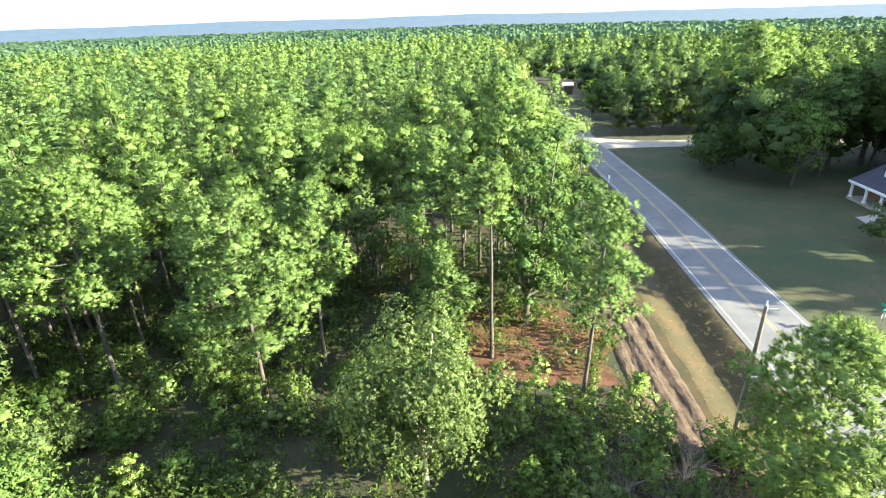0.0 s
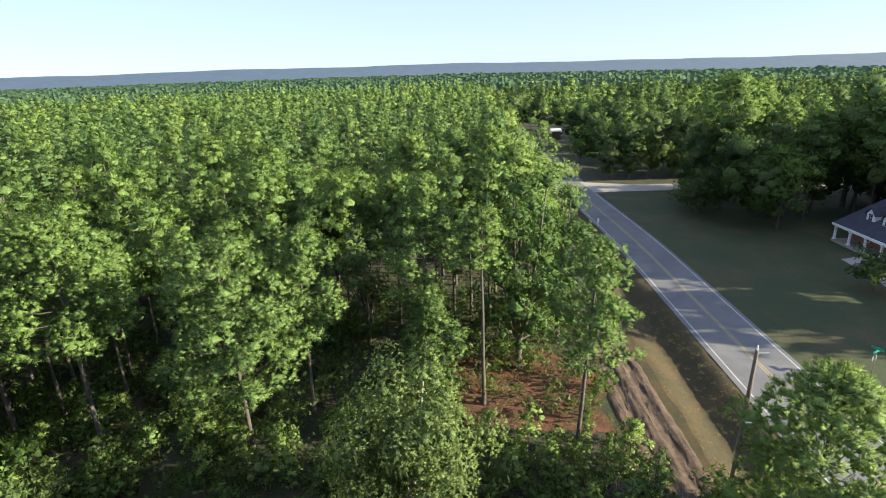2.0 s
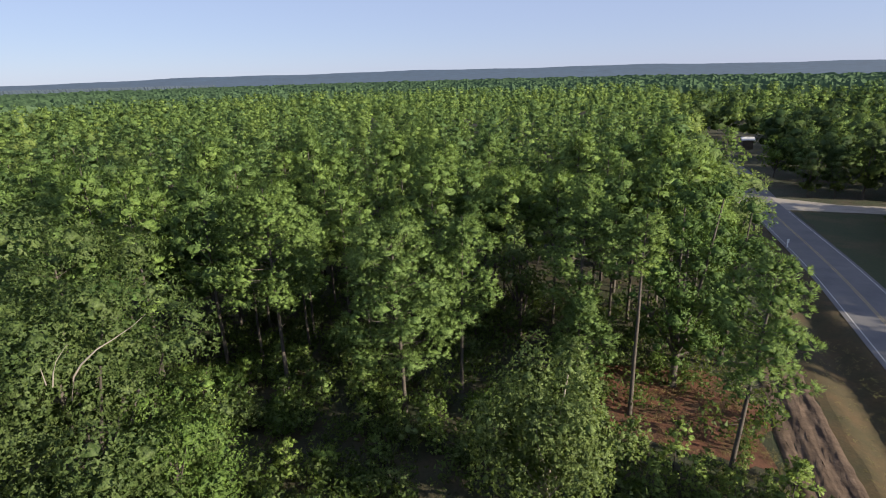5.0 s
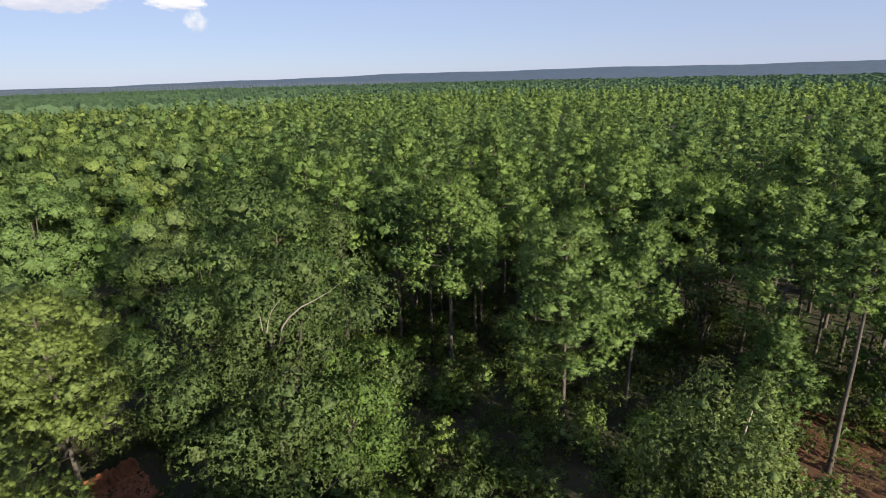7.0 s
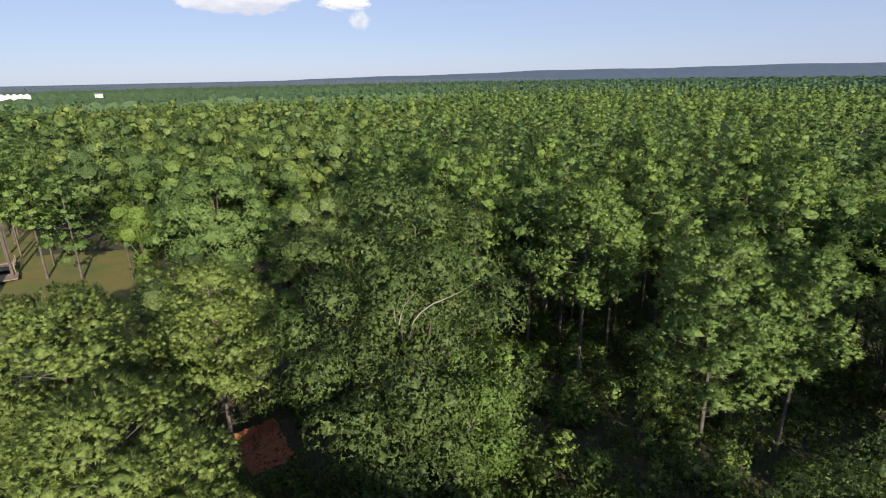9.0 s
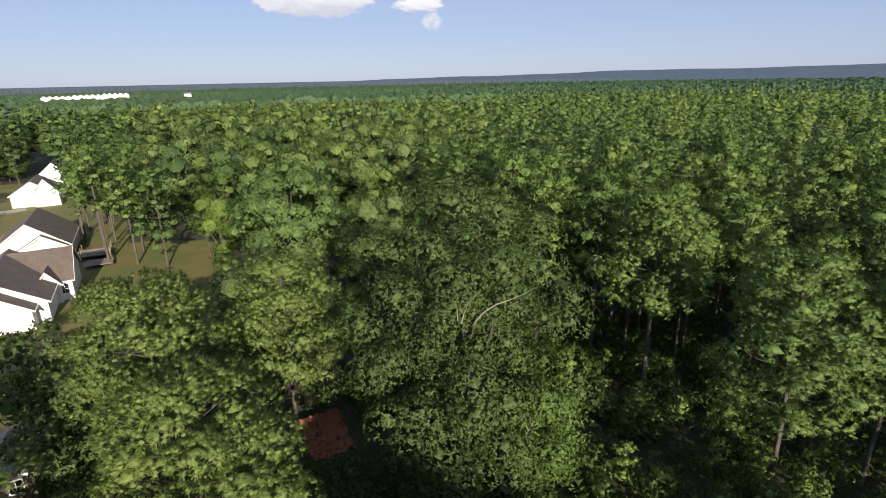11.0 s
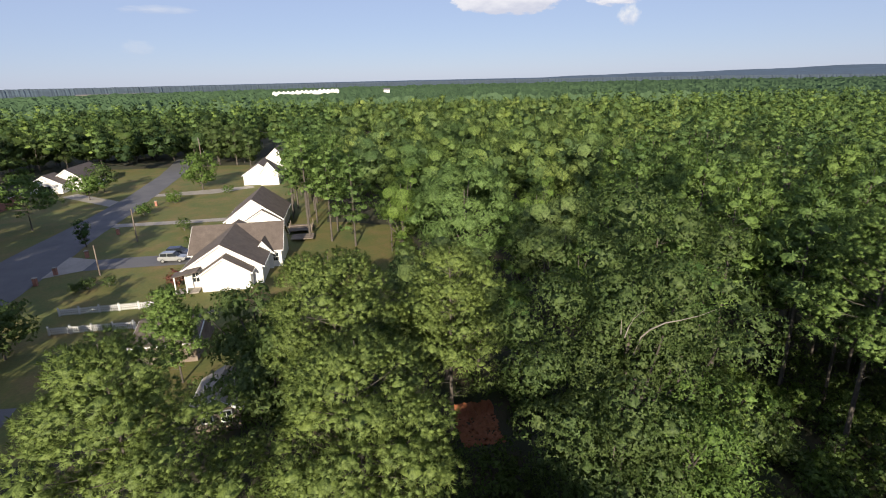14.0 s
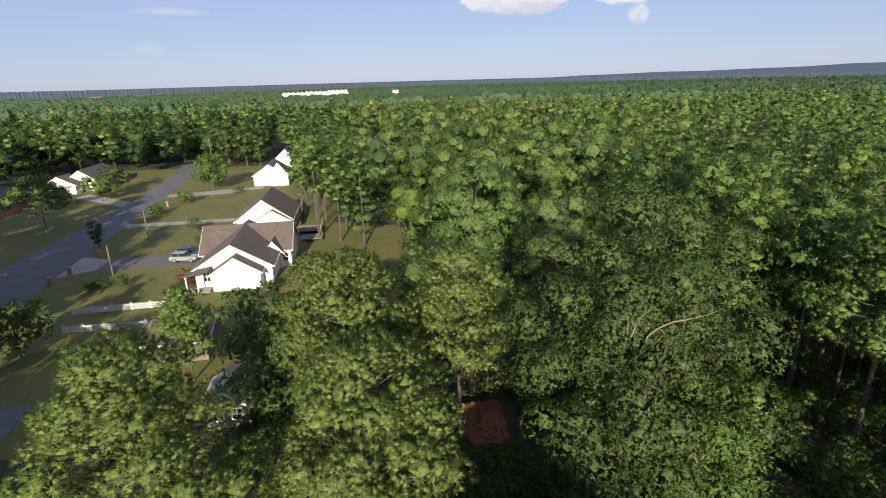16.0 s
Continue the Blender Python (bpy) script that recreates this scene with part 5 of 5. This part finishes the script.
for k, (a0, a1) in enumerate(((97.6, 95.4), (95.4, 93.2), (93.2, 91.1))):
    p, q = [Vector((-math.sin(radians(a)) * wr, math.cos(radians(a)) * wr, 0)) for a in (a0, a1)]
    m = Matrix.Translation((p + q) / 2) @ Matrix.Rotation(math.atan2(q.y - p.y, q.x - p.x), 4, "Z")
    l = (q - p).length / 2
    bm = bmesh.new()
    box(bm, -l, l, 0, 40, 0, 17.4 + 0.6 * k, m)
    part("wall", bm, WHITE, wh)
    for j in range(5):
        bm = bmesh.new()
        box(bm, -l + (j + 0.3) * l * 0.4, -l + (j + 0.7) * l * 0.4, 2, 5, 17.4 + 0.6 * k, 18.6 + 0.6 * k, m)
        part("roof_vent", bm, WHITE, wh)
for a0, a1, r, z, lb in ((113.9, 108.3, 900, 15.2, "long low grey warehouse on the horizon"), (60.6, 57.9, 900, 11.5, "far pale low building among trees"), (86.6, 86.0, 520, 18.6, "small white building among the tree tops")):
    p, q = [Vector((-math.sin(radians(a)) * r, math.cos(radians(a)) * r, 0)) for a in (a0, a1)]
    m = Matrix.Translation((p + q) / 2) @ Matrix.Rotation(math.atan2(q.y - p.y, q.x - p.x), 4, "Z")
    l = (q - p).length / 2
    w2 = thing("warehouse", lb, "warehouse", group="warehouses")
    bm = bmesh.new(); box(bm, -l, l, 0, 30, 0, z, m); part("wall", bm, CONCRETE if "grey" in lb else WHITE, w2)
    bm = bmesh.new(); box(bm, -l - 0.5, l + 0.5, -0.5, 30.5, z, z + 0.8, m); part("roof", bm, STREET, w2)
fh = thing("house", "far low home with pale roof among dark trees", "house", group="houses")
gable_block(fh, "x", 34.2, 37.6, 212.0, 2.0, 3.2, 3.9, wall=SHINGLE, roof=WHITE)


# ---------------- poles, signs, fences, cars ----------------
def utility_pole(x, y, h, label, lean=(0, 0), arm=True):
    t = thing("utility_pole", label, "pole", pose(x, y, 0), "poles")
    part("shaft", cyl(bmesh.new(), (0, 0, 0), (lean[0], lean[1], h), 0.17 if arm else 0.12, 0.11 if arm else 0.09, 12), POLE_WOOD, t)
    if arm:
        part("bracket", boxes((lean[0] - 0.1, lean[0] + 0.75, lean[1] - 0.06, lean[1] + 0.06, h - 0.35, h - 0.22)), STEEL, t)
        part("insulator", cyl(bmesh.new(), (lean[0], lean[1], h), (lean[0], lean[1], h + 0.3), 0.06, 0.04, 8), TRIM, t)
        part("guy_wire", cyl(bmesh.new(), (lean[0], lean[1], h - 0.6), (1.8, 3.4, 0.05), 0.012, 0.012, 4), STEEL, t)
        part("lower_bracket", boxes((-0.05, 0.6, -0.05, 0.05, h * 0.55, h * 0.55 + 0.1)), STEEL, t)
    return t


utility_pole(17.1, 28.5, 11.5, "weathered wooden utility pole beside the road", (0.2, 0.1))
utility_pole(20.4, 115.0, 7.5, "dark wooden utility pole by the junction", arm=False)
utility_pole(-86.8, -42.8, 5.0, "short wooden pole on a front lawn", arm=False)
utility_pole(-105.2, -43.6, 6.5, "wooden pole on a front lawn", arm=False)
utility_pole(-190, -52.0, 11, "wooden utility pole far down the street")
ds = thing("delineator", "white roadside marker post", "marker", pose(24.0, 93, 0))
part("post", boxes((-0.05, 0.05, -0.03, 0.03, 0, 1.3)), TRIM, ds)
part("plate", boxes((-0.16, 0.16, -0.05, -0.032, 0.8, 1.45)), TRIM, ds)
sg = thing("street_sign", "green street name signs above the back of a road sign", "sign", pose(36.9, 43.6, 0, 0, 0, 25))
part("post", cyl(bmesh.new(), (0, 0, 0), (0, 0, 2.45), 0.04, 0.04, 8), STEEL, sg)
bmo = bmesh.new()
bmesh.ops.create_cone(bmo, cap_ends=True, segments=8, radius1=0.38, radius2=0.38, depth=0.02, matrix=Matrix.Translation((0, 0.06, 1.85)) @ Matrix.Rotation(radians(90), 4, "X") @ Matrix.Rotation(radians(22.5), 4, "Z"))
part("octagon_plate", bmo, STEEL, sg, "bare metal back of an octagonal sign")
part("name_blade", boxes((-0.5, 0.5, -0.012, 0.012, 2.47, 2.7)), GREEN_SIGN, sg, "green name plate")
part("name_blade", boxes((-0.012, 0.012, -0.5, 0.5, 2.72, 2.95)), GREEN_SIGN, sg, "green name plate")


def picket_fence(p, q, h, label, step=0.24):
    p, q = Vector((*p, 0)), Vector((*q, 0))
    L = (q - p).length
    t = thing("picket_fence", label, "fence", Matrix.Translation(p) @ Matrix.Rotation(math.atan2(q.y - p.y, q.x - p.x), 4, "Z"), "fences")
    post = None
    for i in range(int(L / 2.4) + 1):
        b = boxes((-0.07, 0.07, -0.07, 0.07, 0, h + 0.15), (-0.1, 0.1, -0.1, 0.1, h + 0.15, h + 0.2))
        part("post", b, FENCE, t).location = (i * 2.4, 0, 0)
    for z in (0.25, h * 0.55, h - 0.2):
        part("rail", boxes((0, L, -0.03, 0.03, z, z + 0.09)), FENCE, t)
    me = None
    for i in range(int(L / step)):
        if me is None:
            ob = part("picket", boxes((-0.05, 0.05, 0.032, 0.055, 0.1, h)), FENCE, t)
            me = ob.data
        else:
            ob = new("picket", me)
            ob.parent = t
        ob.location = (0.12 + i * step, 0, 0)


picket_fence((-65.0, -39.7), (-64.8, -29.8), 1.0, "white picket fence beside a shaded yard")
picket_fence((-70.9, -41.3), (-71.2, -29.8), 1.0, "white picket fence along the lawn")


def car(x, y, turn, paint, label):
    t = thing("car", label, "car", pose(x, y, 0.065, 0, 0, turn), "parked cars")
    body = prism(bmesh.new(), [(-2.2, 0.35), (2.15, 0.35), (2.25, 0.6), (2.15, 0.92), (1.2, 1.02), (-2.1, 1.08), (-2.25, 0.8)], "y", -0.88, 0.88)
    bmesh.ops.bevel(body, geom=body.edges[:], offset=0.07, segments=2, affect="EDGES")
    part("body", body, paint, t, smooth=False)
    cab = prism(bmesh.new(), [(-2.0, 1.06), (1.15, 1.0), (0.45, 1.55), (-1.7, 1.6)], "y", -0.74, 0.74)
    bmesh.ops.bevel(cab, geom=cab.edges[:], offset=0.06, segments=2, affect="EDGES")
    part("cabin_glass", cab, GLASS, t, "dark glass")
    part("roof", boxes((-1.65, 0.4, -0.7, 0.7, 1.585, 1.64)), paint, t)
    for sx in (-1.75, -0.6, 0.95):
        for sy in (-0.755, 0.755):
            part("pillar", boxes((sx - 0.05, sx + 0.05, sy - 0.02, sy + 0.02, 1.05, 1.55 if sx < 0.5 else 1.2)), paint, t)
    for sx in (-1.38, 1.38):
        for sy in (-0.8, 0.8):
            wheel = part("wheel", cyl(bmesh.new(), (sx, sy - 0.11, 0.34), (sx, sy + 0.11, 0.34), 0.34, 0.34, 18), RUBBER, t)
            s = 1 if sy > 0 else -1
            part("rim", cyl(bmesh.new(), (sx, sy + s * 0.112, 0.34), (sx, sy + s * 0.125, 0.34), 0.21, 0.2, 14), STEEL, wheel)
    for sy in (-0.6, 0.6):
        part("headlight", boxes((2.16, 2.24, sy - 0.2, sy + 0.2, 0.68, 0.84)), TRIM, t)
        part("tail_light", boxes((-2.27, -2.2, sy - 0.15, sy + 0.15, 0.75, 1.0)), BLOSSOM, t)


car(-91.4, -33.2, 84, SILVER_PAINT, "silver hatchback parked on the driveway")
car(-94.2, -33.0, 86, DARK_PAINT, "dark car parked beside a silver one")
for i, (x, y) in enumerate(((-88.6, -50.0), (-97.2, -49.0), (-84.0, -50.6), (-112, -49.5), (-138, -50.5))):
    b = thing("mailbox", "small brick mailbox post by the driveway", "mailbox", pose(x, y, 0), "mailboxes")
    part("pillar", boxes((-0.25, 0.25, -0.25, 0.25, 0, 1.2)), BRICK, b)
    part("cap", boxes((-0.31, 0.31, -0.31, 0.31, 1.2, 1.3)), CONCRETE, b)


# ---------------- clouds ----------------
def cloud_glow(name, soft, cover, glow, seed):
    """Glows by itself; white sunlit top, greyer shaded base painted in; ragged see-through edge."""
    m = bpy.data.materials.new(name)
    m.use_nodes = True
    nt = m.node_tree
    nt.nodes.clear()
    tc = nt.nodes.new("ShaderNodeTexCoord")
    shift = nt.nodes.new("ShaderNodeVectorMath")
    shift.operation = "ADD"
    shift.inputs[1].default_value = (seed * 3.7, 0, seed * 1.9)
    nt.links.new(tc.outputs["Object"], shift.inputs[0])
    puff = noise_of(nt, 2.3, 7, 0.58, shift.outputs[0])
    sep = nt.nodes.new("ShaderNodeSeparateXYZ")
    nt.links.new(tc.outputs["Object"], sep.inputs[0])

    def calc(op, a, b, c=None):
        n = nt.nodes.new("ShaderNodeMath")
        n.operation = op
        for i, v in enumerate((a, b) if c is None else (a, b, c)):
            if hasattr(v, "is_output"):
                nt.links.new(v, n.inputs[i])
            else:
                n.inputs[i].default_value = v
        return n.outputs[0]
    wide = calc("POWER", calc("ABSOLUTE", sep.outputs[0], 0), 2.6)
    high = calc("POWER", calc("ABSOLUTE", sep.outputs[2], 0), 2.0)
    flat_base = calc("MULTIPLY", calc("MAXIMUM", calc("MULTIPLY", sep.outputs[2], -1.0), 0), 0.9)
    body = calc("SUBTRACT", calc("MULTIPLY_ADD", puff, 1.9, cover - 0.75), calc("ADD", calc("ADD", wide, high), flat_base))
    alpha = calc("MULTIPLY", body, soft)
    clip = nt.nodes.new("ShaderNodeClamp")
    nt.links.new(alpha, clip.inputs[0])
    painted_lit = ramp(nt, calc("MULTIPLY_ADD", puff, 0.7, calc("MULTIPLY_ADD", sep.outputs[2], 0.55, 0.12)), [(0.15, (0.66, 0.68, 0.79)), (0.5, (0.94, 0.93, 0.96)), (0.75, (1.0, 0.99, 0.97))])
    e, t, mx, o = (nt.nodes.new("ShaderNode" + k) for k in ("Emission", "BsdfTransparent", "MixShader", "OutputMaterial"))
    nt.links.new(painted_lit, e.inputs[0])
    e.inputs[1].default_value = glow
    nt.links.new(clip.outputs[0], mx.inputs[0]); nt.links.new(t.outputs[0], mx.inputs[1]); nt.links.new(e.outputs[0], mx.inputs[2])
    nt.links.new(mx.outputs[0], o.inputs[0])
    return m


def cloud(az, el, wide, high, label, soft=4.0, cover=1.0, glow=0.53, seed=1, dist=4250):
    """A cloud far behind everything: centre direction and half sizes in degrees."""
    e = radians(el)
    c = Vector((-math.sin(radians(az)) * math.cos(e) * dist, math.cos(radians(az)) * math.cos(e) * dist, 28 + math.sin(e) * dist))
    bm = bmesh.new()
    bmesh.ops.create_grid(bm, x_segments=1, y_segments=1, size=1.3, matrix=Matrix.Rotation(radians(90), 4, "X"))
    ob = part("cloud", bm, cloud_glow("cloud_glow_paint", soft, cover, glow, seed))
    ob.matrix_world = Matrix.Translation(c) @ Matrix.Rotation(radians(az), 4, "Z") @ Matrix.Diagonal((dist * math.tan(radians(wide)), 1, dist * math.tan(radians(high)), 1))
    tagged(ob, label, "cloud", "clouds", "structure")


cloud(73.5, 7.35, 5.6, 2.3, "white fair-weather cloud with a flat grey base", 4.5, 1.05, seed=1)
cloud(63.6, 6.6, 2.6, 0.9, "ragged white cloud shred", 2.0, 0.8, seed=2)
cloud(62.4, 5.0, 1.2, 1.5, "thin pale cloud wisp", 0.8, 0.6, 0.5, seed=3)
cloud(57.0, 7.7, 4.6, 0.9, "flat grey-based cloud streak", 2.2, 0.9, 0.47, seed=4)
cloud(106.3, 6.1, 3.4, 0.5, "faint cloud streak", 0.3, 0.8, 0.47, seed=5)
cloud(108.4, 2.9, 1.4, 0.9, "faint pale cloud puff", 0.2, 0.8, 0.47, seed=6)
